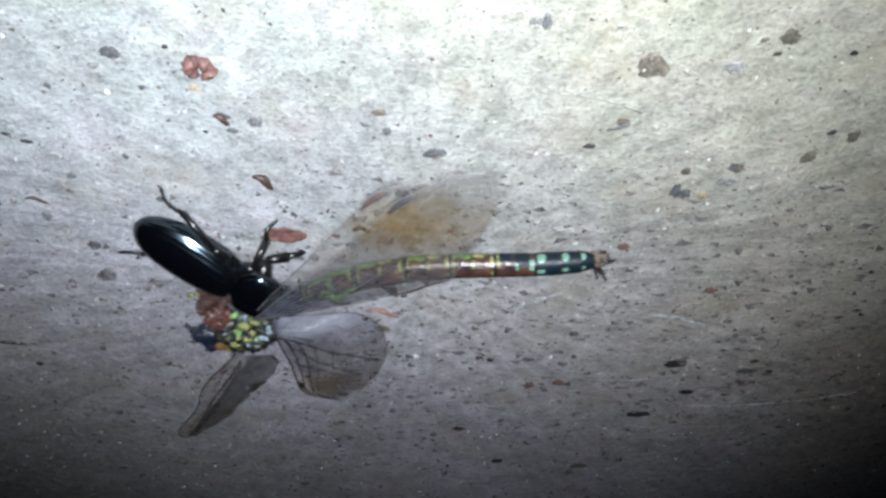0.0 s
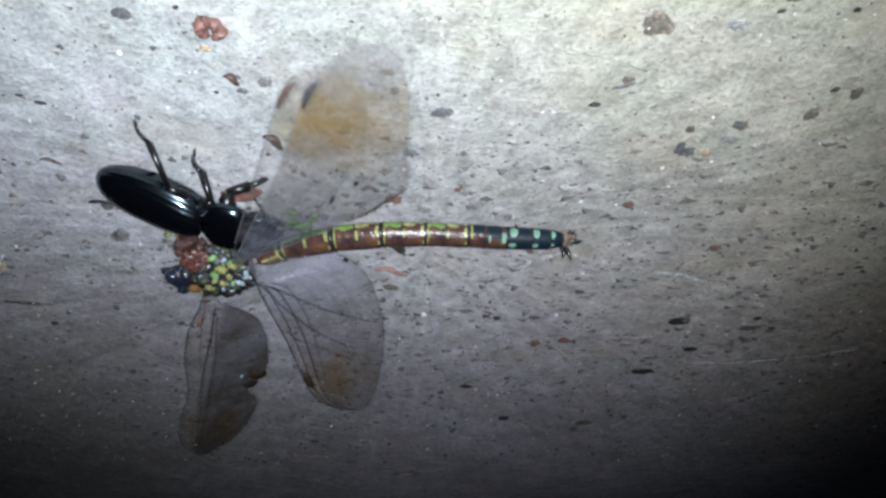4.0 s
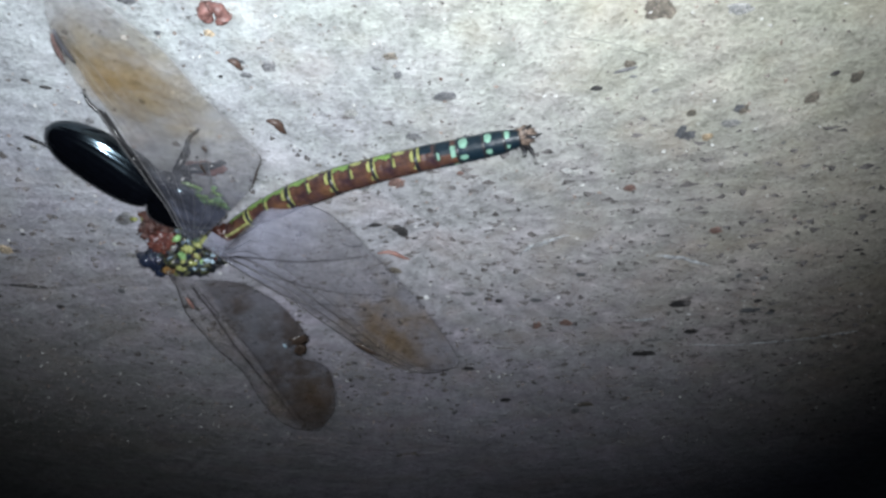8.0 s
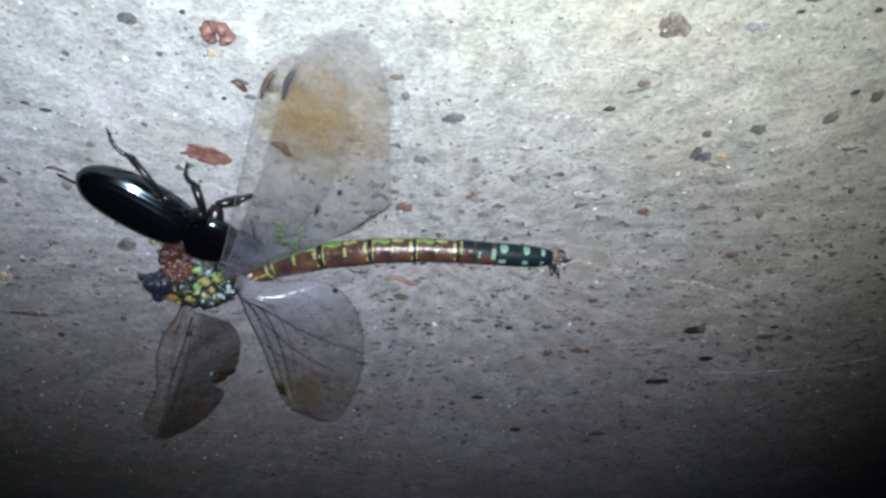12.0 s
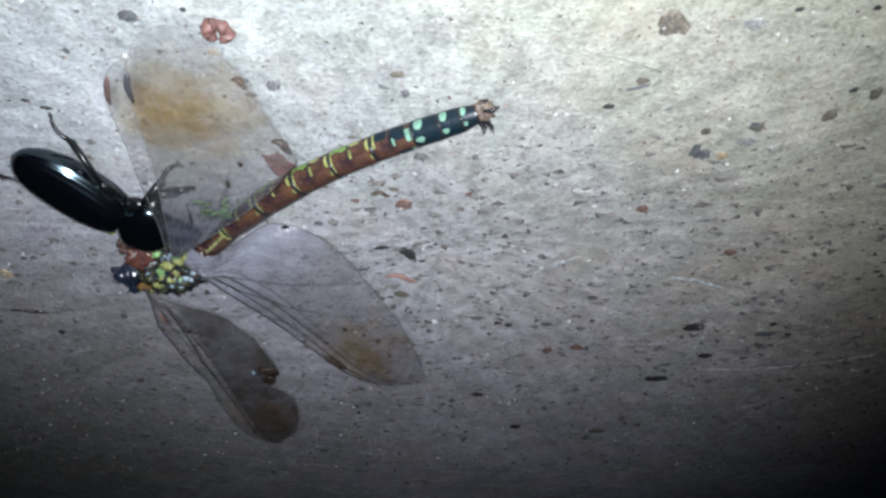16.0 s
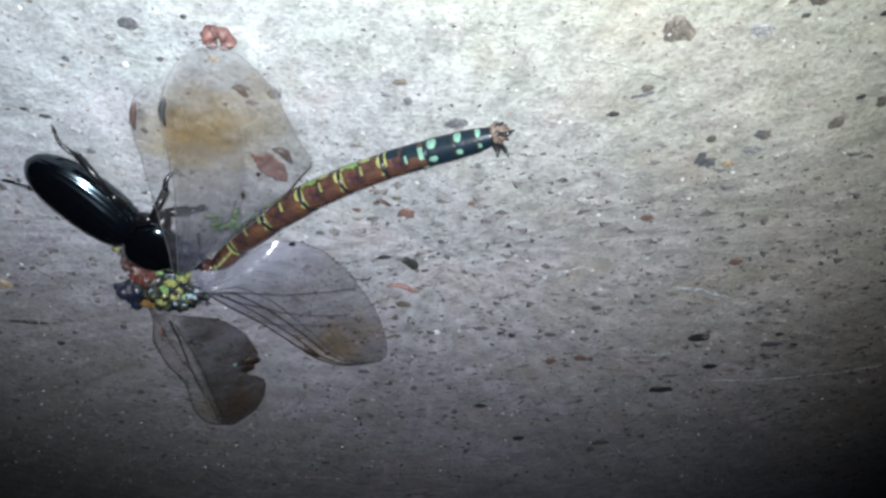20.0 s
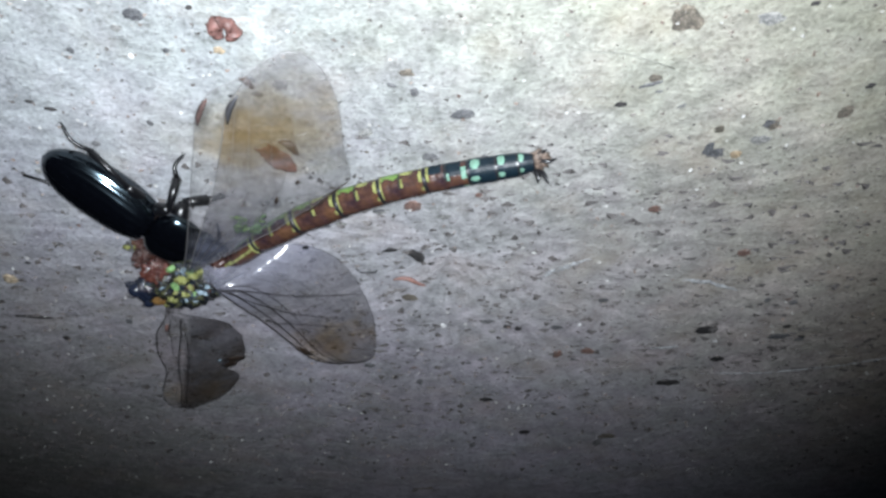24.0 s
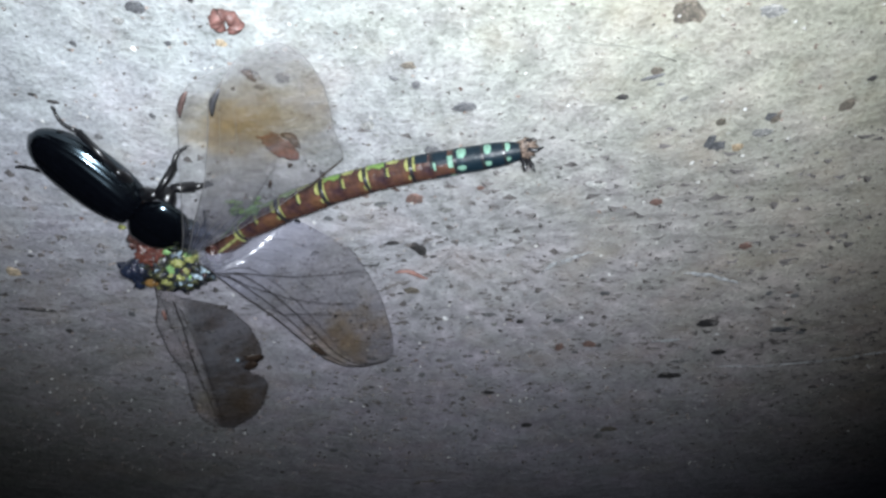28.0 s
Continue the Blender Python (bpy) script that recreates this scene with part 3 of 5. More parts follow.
def wing(name, label, lead, trail, skin, stigma, z=0.0, patches=(), base_edge=0.1, dip=0.0, spot=None, vein=1.0, line=None, rim=0.07, back=0.8, stub=0.0, hem=False, veins=9, fans=None, lines=()):
    """A veined wing. lead and trail: edges as (x, y) from root to tip, millimetres."""
    lx, ly = zip(*lead)
    tx, ty = zip(*trail)
    length = lx[-1]
    ns, nv = 60, 22

    def smooth_edge(xs, ys, x):
        w = 0.018 * length
        return sum(np.interp(np.clip(x + o * w, 0, length), xs, ys) * k for o, k in ((-1, 0.25), (0, 0.5), (1, 0.25)))

    def at(s, v):
        x = -stub + (length + stub) * (1 - (1 - s) ** 1.35)
        a, b = smooth_edge(lx, ly, x), smooth_edge(tx, ty, x)
        sign = 1 if b > a else -1
        chord = abs(b - a)
        y = a + (b - a) * v
        zz = 0.22 * math.sin(v * 34) * (1 - v) ** 1.5 * (1 - 0.6 * s) + 0.9 * math.sin(math.pi * v) * (0.2 + s * (1 - s)) + 0.35 * noise.noise(Vector((x * 0.11, y * 0.2, z)))
        zz -= dip * v ** 3 * max(0.0, 1 - s / 0.42) ** 0.7
        # the tip is rounded off
        x2 = x - 0.10 * chord * (2 * v - 0.9) ** 2 * s ** 3
        return Vector((x2, y, zz))

    bm = bmesh.new()
    grid = [[bm.verts.new(at(i / ns, j / nv) * MM) for j in range(nv + 1)] for i in range(ns + 1)]
    for i in range(ns):
        for j in range(nv):
            bm.faces.new((grid[i][j], grid[i + 1][j], grid[i + 1][j + 1], grid[i][j + 1]))
    ob = part(name, bm, skin, dragonfly, label)
    line = line or M_VEIN
    # long veins: crowded along the leading edge, fanned out behind it
    fans = fans or [(0.0, 0.0, 0.16), (0.07, 0.05, 0.10), (0.16, 0.10, 0.13), (0.27, 0.20, 0.06), (0.37, 0.34, 0.05), (0.47, 0.50, 0.045), (0.58, 0.66, 0.04), (0.70, 0.80, 0.04), (0.84, 0.93, 0.04)]
    steps = 34
    for k, (v0, v1, r) in enumerate(fans[:veins]):
        bm = bmesh.new()
        top = 1.0 if k < 4 else 0.97 - 0.04 * (k - 4)
        pts = [at(top * q / steps, v0 + (v1 - v0) * (q / steps)) + Vector((0, 0, 0.05)) for q in range(steps + 1)]
        tube(bm, pts, [r * (vein if k < 4 else back) * (1 - (0.4 if k < 3 else 0.75) * q / steps) for q in range(steps + 1)], 5)
        part("leading_vein" if k == 0 else "vein", bm, line, ob)
    # the outline, browned
    bm = bmesh.new()
    tube(bm, [at(q / 50, 1.0) for q in range(1, 51)], [rim + base_edge * math.exp(-((q - 15) / 6) ** 2) for q in range(1, 51)], 5)
    tube(bm, [at(1.0, q / 12) for q in range(13)], rim, 5)
    part("wing_margin", bm, line, ob)
    if hem:
        bm = bmesh.new()
        tube(bm, [at(0.24 + 0.18 * q / 16, 1.0) + Vector((0, 0, 0.05)) for q in range(17)], [0.03 + 0.13 * math.sin(math.pi * q / 16) for q in range(17)], 6)
        part("hem", bm, M_STAIN, ob, "dark thickened hem")
    rng = random.Random(name + label)
    bm = bmesh.new()
    for k in range(150):
        s = rng.uniform(0.06, 0.96)
        v = rng.uniform(0.0, 0.9)
        w = min(1.0, v + rng.uniform(0.04, 0.16))
        tube(bm, [at(s, v), at(min(1, s + rng.uniform(-0.01, 0.012)), w)], 0.28 * rim, 3, caps=False)
    tagged(part("vein_net", bm, line, ob, "fine net of cross veins"), kind="stuff")
    if stigma:
        bm = bmesh.new()
        tube(bm, [at(q, 0.03) + Vector((0, 0, 0.12)) for q in np.linspace(stigma - 0.06, stigma + 0.06, 7)], [0.12, 0.26, 0.34, 0.36, 0.34, 0.28, 0.12], 6)
        part("wing_spot", bm, spot or M_STIGMA, ob, "dark spot on the leading edge")
    for pts, r in lines:
        bm = bmesh.new()
        pts = [Vector(p) for p in pts]
        fine = [a.lerp(b, q / 5) for a, b in zip(pts, pts[1:]) for q in range(5)] + [pts[-1]]
        tube(bm, [(p.x, p.y + 0.12 * noise.noise(Vector((p.x * 0.4, p.y, 3))), 0.55 + 0.2 * noise.noise(Vector((p.x * 0.2, p.y * 0.2, 1)))) for p in fine], [r * (1 - 0.5 * q / len(fine)) for q in range(len(fine))], 5)
        part("fold", bm, M_VEIN, ob, "dark fold across the skin")
    for s, v, w, h, m in patches:
        bm = bmesh.new()
        lump(bm, tuple(at(s, v)), (w, h, 0.10), 0.4, s * 10, 1.5, 3)
        part("stain", bm, m, ob, "dark torn patch; the pale one is a painted glint")
    return ob


def build_wings():
    near_hind = wing("hindwing", "smoky hindwing with an amber stain, raised over the beetle", NEAR_HIND[0], NEAR_HIND[1], M_MEMBRANE["near_hind"], 0.734, base_edge=0.0, spot=M_SPOT, vein=0.55, line=M_PALE_VEIN, rim=0.045, back=0.45, hem=True, fans=[(0.0, 0.0, 0.14), (0.12, 0.07, 0.06), (0.3, 0.16, 0.06), (0.45, 0.36, 0.05), (0.6, 0.6, 0.05), (0.75, 0.8, 0.05)],
                     patches=((0.42, 0.6, 0.8, 0.3, M_STAIN), (0.34, 0.55, 1.6, 0.25, M_STAIN)))
    # green lumps added for the abdomen's green flank showing through the wing
    rng = random.Random(31)
    for k in range(15):
        bm = bmesh.new()
        lump(bm, (18.4 + rng.uniform(-3.4, 3.4), -8.6 + rng.uniform(-1.9, 1.9), -0.6), (rng.uniform(0.4, 1.4), rng.uniform(0.25, 0.6), 0.15), 0.7, k, 1.8, 3, rng.uniform(0, 3))
        part("scrap", bm, M_GREEN if k % 3 else M_LIME, near_hind, "added green lump for the abdomen's green showing through the wing")
    near_fore = wing("forewing", "faint smoky forewing under the hindwing", NEAR_FORE[0], NEAR_FORE[1], M_MEMBRANE["near_fore"], 0.79, vein=0.5, line=M_PALE_VEIN, rim=0.015, back=0.25, veins=1)
    far_hind = wing("hindwing", "smoky hindwing spread low over the concrete", FAR_HIND[0], FAR_HIND[1], M_MEMBRANE["far_hind"], 0.0, dip=4.0, vein=0.9, stub=2.5, rim=0.045, base_edge=0.0,
                    fans=[(0.0, 0.0, 0.15), (0.10, 0.05, 0.12), (0.22, 0.10, 0.13), (0.34, 0.16, 0.09), (0.50, 0.34, 0.04), (0.62, 0.62, 0.035), (0.75, 0.82, 0.035)],
                    patches=((0.15, 0.97, 0.7, 0.5, M_RING), (0.50, 0.45, 0.3, 0.25, M_RING), (0.57, 0.55, 0.3, 0.25, M_RING), (0.63, 0.62, 0.3, 0.25, M_RING), (0.72, 0.6, 0.35, 0.3, M_STAIN), (0.58, 0.03, 2.4, 0.5, M_STAIN)),
                    lines=((((3.5, 2.6), (7.5, 4.9), (12.9, 7.9), (17.8, 11.7), (22.5, 16.0)), 0.11), (((2.5, 1.7), (7.6, 1.9), (15.7, 3.9), (22.1, 6.6), (27.4, 9.9)), 0.10),
                           (((15.0, 0.4), (17.7, 0.7), (22.2, 3.7), (27.2, 6.4), (30.4, 8.3)), 0.07)))
    far_fore = wing("forewing", "brown-smoked forewing with a bite out of its rear edge", FAR_FORE[0], FAR_FORE[1], M_MEMBRANE["far_fore"], 0.0,
                    vein=1.0, stub=4.0, fans=[(0.0, 0.0, 0.10), (0.17, 0.19, 0.05), (0.30, 0.34, 0.03), (0.42, 0.5, 0.02), (0.6, 0.72, 0.02)], rim=0.045, base_edge=0.0,
                    # the last, pale lump stands in for a glint beside the bite
                    patches=((0.40, 0.88, 1.5, 2.2, M_STAIN), (0.44, 0.92, 1.6, 1.5, M_STAIN), (0.12, 0.12, 1.6, 0.3, M_TWIG), (0.40, 0.70, 0.8, 0.35, M_PALE)),
                    lines=((((0.7, 1.9), (8.6, 2.2), (18.1, 2.1), (26.1, 2.4), (35.0, 3.2), (46.5, 3.4)), 0.13), (((3.0, 2.6), (10.7, 3.3), (18.1, 4.0), (24.7, 4.2), (33.7, 4.3), (46.0, 4.6)), 0.08)))
    return near_hind, near_fore, far_hind, far_fore


NEAR_HIND = ([(0, 0), (10, -0.8), (20, -1.4), (36, -2.5), (46, -2.6), (53, -2.6), (58, -2.5), (62.3, -3.4), (67, -5.0), (69, -6.8), (69.5, -8.0)],
             [(0, -1.4), (6, -5.0), (15, -10.8), (18, -12.7), (22, -15.2), (25.5, -17.0), (30.5, -18.8), (34.5, -20.5), (37.0, -20.4), (40, -19.4), (46, -17.8), (53.5, -16.2), (58.5, -15.0), (62.5, -13.6), (66.5, -12.0), (68.8, -10.2), (69.5, -8.4)])
NEAR_FORE = ([(0, 0), (10, -0.4), (25, -0.4), (45, -0.4), (54, -0.3), (58, -1.0), (61, -2.6), (62.5, -4.4), (63, -6.0)],
             [(0, -1.5), (8, -6), (20, -10), (34, -12.5), (48, -12.4), (55, -11.0), (60, -9.6), (62.5, -8.0), (63, -6.4)])
FAR_HIND = ([(0, 0.6), (10, -0.4), (19, -1.0), (26, -1.9), (34, -2.8), (39.5, -2.3), (42.6, -0.9), (44.6, 1.2), (45.6, 3.2), (45.9, 4.6)],
            [(0, 1.2), (2.2, 1.8), (2.8, 8.5), (3.4, 12), (5, 14.8), (8.3, 16.8), (13, 17.9), (20, 17.4), (26, 15.8), (33, 13.3), (40, 9.8), (43.6, 7.6), (45.3, 6.0), (45.9, 5.0)])
FAR_FORE = ([(0, -0.5), (6.7, -2.2), (16.8, -1.8), (20, -1.1), (27, 0.2), (37, -0.4), (43, -0.2), (46.2, 0.6), (48.6, 1.9), (50.6, 3.8), (51.8, 5.8)],
            [(0, 1.5), (1.0, 4.6), (3.0, 8.0), (6, 10.9), (12, 13.6), (20.4, 15.1), (25.2, 14.8), (26.6, 12.8), (29.6, 11.6), (30.6, 13.6), (33.4, 14.9), (36, 15.2), (42.5, 13.9), (48.4, 11.6), (51.0, 8.8), (51.8, 6.4)])

build_thorax()
build_abdomen()
WINGS = build_wings()

# ---- the beetle ----
beetle = thing("beetle", "glossy black ground beetle feeding on the dragonfly", "beetle")


beetle.scale = (0.91, 0.91, 0.91)


def ahead(bm, x):
    bmesh.ops.translate(bm, verts=bm.verts, vec=(x * MM, 0, 0))
    return bm


forebody, stepping = [], []  # parts that nod at the neck; shins and feet that swing at the knee


def build_beetle():
    """x forward from the neck between wing cases and neck shield; z up from the floor."""
    for s in (-1, 1):
        bm = bmesh.new()
        nu, nv = 44, 30
        rows = []
        for i in range(nu + 1):
            u = i / nu
            x = -19.8 + 20.2 * u
            w = (u - 0.50) / (0.50 if u < 0.50 else 0.62)
            half = 5.85 * max(0.0, 1 - abs(w) ** 2.15) ** 0.5
            half = max(half, 0.12)
            crown = 5.6 * np.interp(u, (0, 0.03, 0.08, 0.15, 0.25, 0.5, 0.72, 0.86, 0.95, 1.0), (0.03, 0.27, 0.45, 0.60, 0.72, 0.88, 0.99, 1.0, 0.94, 0.82))
            row = []
            for j in range(nv + 1):
                a = math.radians(92 - 118 * j / nv)
                groove = 1 - 0.022 * (0.5 - 0.5 * math.cos(2 * math.pi * j / nv * 8)) if 0 < j < nv - 4 else 1
                y = 0.04 + half * max(0.0, math.cos(a)) * groove if a > 0 else half * math.cos(a) * 0.99
                z = 2.6 + 0.84 * crown * math.sin(a) * groove if a > 0 else 2.6 + 0.6 * half * math.sin(a)
                row.append(bm.verts.new(Vector((x, s * max(0.03, y), max(0.9, z))) * MM))
            rows.append(row)
        for i in range(nu):
            for j in range(nv):
                f = (rows[i][j], rows[i + 1][j], rows[i + 1][j + 1], rows[i][j + 1])
                bm.faces.new(f if s < 0 else f[::-1])
        part("wing_case", bm, M_SHELL, beetle, "grooved glossy black wing case")
    bm = bmesh.new()
    lump(bm, (-9.6, 0, 2.3), (9.9, 5.5, 1.6), 0.05, 1, 1, 4)
    part("belly", bm, M_SEAM, beetle, "dark reddish underside")
    bm = bmesh.new()
    lump(bm, (0.3, 0, 3.0), (1.5, 2.4, 1.9), 0.06, 2, 1, 3)
    part("neck", bm, M_SEAM, beetle, "narrow reddish waist")
    bm = bmesh.new()
    got = bmesh.ops.create_icosphere(bm, subdivisions=5, radius=1.0)
    for v in got["verts"]:
        x, y, z = v.co
        wide = 6.1 * (1 - 0.06 * x) * (1.0 if x > -0.4 else 1 - 0.5 * (-0.4 - x))
        line = 0.18 * math.exp(-(y * 14) ** 2) if z > 0 else 0
        v.co = Vector((5.1 + 5.1 * math.copysign(abs(x) ** 0.8, x), wide * y, 3.5 + (2.8 * z if z > 0 else 2.0 * z) - line - 0.35 * x)) * MM
    forebody.append(part("neck_shield", bm, M_SHELL, beetle, "smooth glossy black neck shield"))
    bm = bmesh.new()
    lump(bm, (10.6, 0, 2.0), (3.4, 3.8, 2.1), 0.06, 4, 1.3, 4)
    head = part("head", ahead(bm, -0.6), M_SHELL, beetle, "broad glossy black head")
    forebody.append(head)
    for s in (-1, 1):
        bm = bmesh.new()
        lump(bm, (10.4, 3.1 * s, 2.3), (0.75, 0.6, 0.75), 0.02, 1, 1, 3)
        part("eye", ahead(bm, -0.6), M_EYE, head)
        bm = bmesh.new()
        tube(bm, [(12.2, 1.6 * s, 1.7), (13.4, 2.1 * s, 1.2), (14.4, 1.4 * s, 0.8), (14.8, 0.3 * s, 0.5)], [1.0, 0.85, 0.55, 0.12], 8)
        part("mandible", ahead(bm, -0.6), M_SHELL, head, "curved black jaw")
        bm = bmesh.new()
        tube(bm, [(11.4, 2.5 * s, 2.2), (12.0, 4.4 * s, 2.4), (11.2, 6.0 * s, 2.0), (9.8, 7.4 * s, 1.4)], [0.34, 0.28, 0.24, 0.18], 6)
        part("antenna", ahead(bm, -0.6), M_LEG, head)
    # legs: hip and knee, then ankle and toe; the body is tipped nose up, the still feet stay on the floor
    legs = (
        ("middle", ((-0.4, -3.2, 2.6), (1.0, -6.4, 3.6), (-1.4, -7.4, 1.6), (-4.0, -8.0, 0.4)), 1.1),
        ("front", ((4.2, 3.0, 2.6), (3.0, 5.8, 4.8), (6.2, 6.8, 3.2), (7.8, 7.2, 1.4)), 1.6),
        ("front", ((4.6, -3.4, 2.6), (6.2, -6.4, 3.4), (8.6, -6.6, 1.6), (10.4, -7.0, 0.5)), 1.25),
    )
    for pair, (hip, knee, ankle, toe), r in legs:
        hip, knee, ankle, toe = [Vector(hip)] + [Vector((x, y, z - 3.74 - x * math.tan(radians(14)))) for x, y, z in (knee, ankle, toe)]
        leg = thigh(hip, knee, r, pair)
        shin_and_foot(leg, knee, ankle, toe, r, 1 if hip.y > 0 else -1)
    # these three are planted while the body moves: their shins turn at the knee
    for pair, hip, knee, shin, foot, r, planted in (
        ("hind", (-2.4, 3.6, 2.4), (-6.0, 6.6, 4.2), 8.4, 5.6, 1.0, HIND_STEPS),
        ("hind", (-3.0, -3.4, 2.0), (-11.5, -4.4, 1.8), 6.0, 4.6, 0.8, REAR_STEPS),
        ("middle", (-0.2, 3.2, 2.6), (1.4, 6.6, 3.8), 5.4, 3.8, 1.25, MIDDLE_STEPS),
    ):
        hip, knee = Vector(hip), Vector(knee)
        leg = thigh(hip, knee, r, pair)
        pieces = shin_and_foot(leg, Vector((0, 0, 0)), Vector((shin, 0, 0)), Vector((shin + foot, 0, 0)), r, 1 if hip.y > 0 else -1, 0.9)
        stepping.append((pieces, knee, planted))


def thigh(hip, knee, r, pair):
    bm = bmesh.new()
    tube(bm, [hip, hip.lerp(knee, 0.35), hip.lerp(knee, 0.75), knee], [r * 0.75, r, r * 0.85, r * 0.5], 9)
    return part("leg", bm, M_LEG, beetle, pair + " leg, black and spined")


def shin_and_foot(leg, knee, ankle, toe, r, side, curl=1.5):
    bm = bmesh.new()
    tube(bm, [knee, knee.lerp(ankle, 0.5), ankle], [r * 0.46, r * 0.56, r * 0.62], 8)
    for q in (0.3, 0.45, 0.62, 0.8, 0.97):
        p = knee.lerp(ankle, q)
        for o in (-1, 1):
            tube(bm, [p, p + Vector((0.5, 0.8 * o * side, 0.25)) * 0.9], [0.13, 0.03], 5)
    shin = part("shin", bm, M_LEG, leg)
    bm = bmesh.new()
    way = (ankle - knee).normalized()
    arch = way if curl > 1 else Vector((0, 0.8 * side, 0.6))
    hook = [ankle.lerp(toe, q) + arch * curl * math.sin(math.pi * q) for q in (0, 0.2, 0.4, 0.6, 0.8, 1.0)]
    for q in range(5):
        lump(bm, tuple(hook[q].lerp(hook[q + 1], 0.5)), (0.70, 0.34, 0.30), 0.05, q, 1, 2, math.atan2((hook[q + 1] - hook[q]).y, (hook[q + 1] - hook[q]).x))
    tube(bm, hook, [r * 0.42, r * 0.36, r * 0.34, r * 0.30, r * 0.26, r * 0.18], 6)
    for o in (-1, 1):
        tube(bm, [toe, toe + (toe - ankle).normalized() * 0.7 + Vector((0, 0.35 * o, 0))], [0.13, 0.03], 4)
    return shin, part("foot", bm, M_LEG, leg)


# seconds; where the foot stands on the floor, x and y in millimetres
HIND_STEPS = ((0, -41.1, 28.7), (0.5, -48.4, 29.8), (1, -53.3, 31.5), (3.5, -53.3, 31.6), (4, -43.9, 31.5), (4.5, -50.8, 36.6), (7, -51.6, 35.5), (8.5, -51.0, 34.4), (9, -51.4, 36.9), (10.5, -51.6, 35.4), (11, -49.5, 32.2), (12, -49.5, 32.2), (12.5, -43.6, 30.5), (14.5, -56.9, 34.4), (28, -57.2, 34.6))
MIDDLE_STEPS = ((0, -23.2, 19.9), (1, -37.2, 25.1), (4, -37.0, 26.0), (7, -33.3, 22.8), (7.5, -37.0, 27.8), (8.5, -36.6, 27.4), (9, -36.0, 23.9), (9.5, -35.8, 23.8), (10, -39.7, 29.4), (10.5, -39.8, 30.0), (11, -42.2, 27.1), (11.5, -39.8, 28.6), (12, -39.6, 28.5), (12.5, -38.9, 24.4), (14.5, -40.4, 29.2), (15, -40.2, 29.4), (15.5, -38.7, 27.6), (18, -39.4, 27.3), (21, -41.0, 26.4), (28, -40.7, 26.8))
REAR_STEPS = ((0, -51.1, 9.4), (1, -61.2, 18.2), (3, -61.3, 18.1), (4, -60.3, 12.6), (6.5, -63.4, 24.9), (9.5, -63.5, 24.3), (10, -67.6, 25.2), (11, -62.4, 24.4), (12, -62.0, 23.8), (12.5, -57.1, 21.7), (14.5, -65.9, 18.6), (15, -62.5, 21.5), (16, -70.2, 21.2), (20, -67.8, 21.8), (24, -65.0, 21.0), (28, -66.2, 21.9))

build_beetle()


# ---- loose bits on the floor ----
def flake(name, label, category, outline, size, mat, curl, x, y, turn, seed):
    """A small dry scrap, curled up at its edges."""
    bm = bmesh.new()
    rng = random.Random(seed)
    n, rings = 28, 6
    centre_top = bm.verts.new((0, 0, 0.35 * MM))
    rows = []
    for k in range(1, rings + 1):
        row = []
        for i in range(n):
            a = 2 * math.pi * i / n
            r = outline(a) * k / rings
            px, py = r * math.cos(a) * size[0], r * math.sin(a) * size[1]
            z = 0.35 + curl * (k / rings) ** 2 * (0.6 + 0.6 * noise.noise(Vector((math.cos(a) * 1.3 + seed, math.sin(a) * 1.3, 0)))) + 0.12 * rng.uniform(-1, 1)
            row.append(bm.verts.new(Vector((px, py, max(0.15, z))) * MM))
        rows.append(row)
    for i in range(n):
        bm.faces.new((centre_top, rows[0][i], rows[0][(i + 1) % n]))
        for a, b in zip(rows, rows[1:]):
            bm.faces.new((a[i], b[i], b[(i + 1) % n], a[(i + 1) % n]))
    ob = new(name, mesh_of(name, bm, mat))
    sol = ob.modifiers.new("thickness", "SOLIDIFY")
    sol.thickness, sol.offset = 0.18 * MM, 1
    ob.matrix_world = pose(x * MM, y * MM, 0, 0, 0, turn)
    return tagged(ob, label, category)


leaf_scrap = flake("leaf_fragment", "ragged dry red leaf fragment lying on concrete", "leaf", lambda a: 0.76 + 0.17 * math.cos(3 * a + 0.6) * math.cos(a * 2) + 0.09 * math.sin(11 * a) * math.cos(5 * a) + 0.14 * noise.noise(Vector((math.cos(a) * 3, math.sin(a) * 3, 1))), (4.6, 2.5), M_LEAF, 0.5, 0, 0, 0, 2)


def curled_husk(x, y, turn):
    """A dry scrap curled into a nearly closed, lumpy ring."""
    bm = bmesh.new()
    pts, radii = [], []
    for k in range(45):
        a = radians(-165 + 350 * k / 44)
        lumpy = noise.noise(Vector((math.cos(a) * 1.6, math.sin(a) * 1.6, 4)))
        r = 1.0 + 0.22 * lumpy
        pts.append((1.1 * r * math.cos(a), 1.5 * r * math.sin(a), 1.0 + 0.5 * noise.noise(Vector((math.cos(a) * 2, 7, math.sin(a) * 2)))))
        radii.append((0.82 + 0.4 * noise.noise(Vector((9, math.cos(a) * 2.2, math.sin(a) * 2.2)))) * min(1.0, 0.3 + k / 5, 0.3 + (44 - k) / 5))
    tube(bm, pts, radii, 10)
    for v in bm.verts:
        v.co += 0.28 * MM * noise.noise_vector(v.co * 1100)
        v.co.z = max(0.05 * MM, v.co.z)
    ob = new("leaf_husk", mesh_of("leaf_husk", bm, M_LEAF))
    ob.matrix_world = pose(x * MM, y * MM, 0, 0, 0, turn)
    return tagged(ob, "curled red-brown leaf husk on pale concrete", "leaf")


curled_husk(-29.6, 52.0, 70)


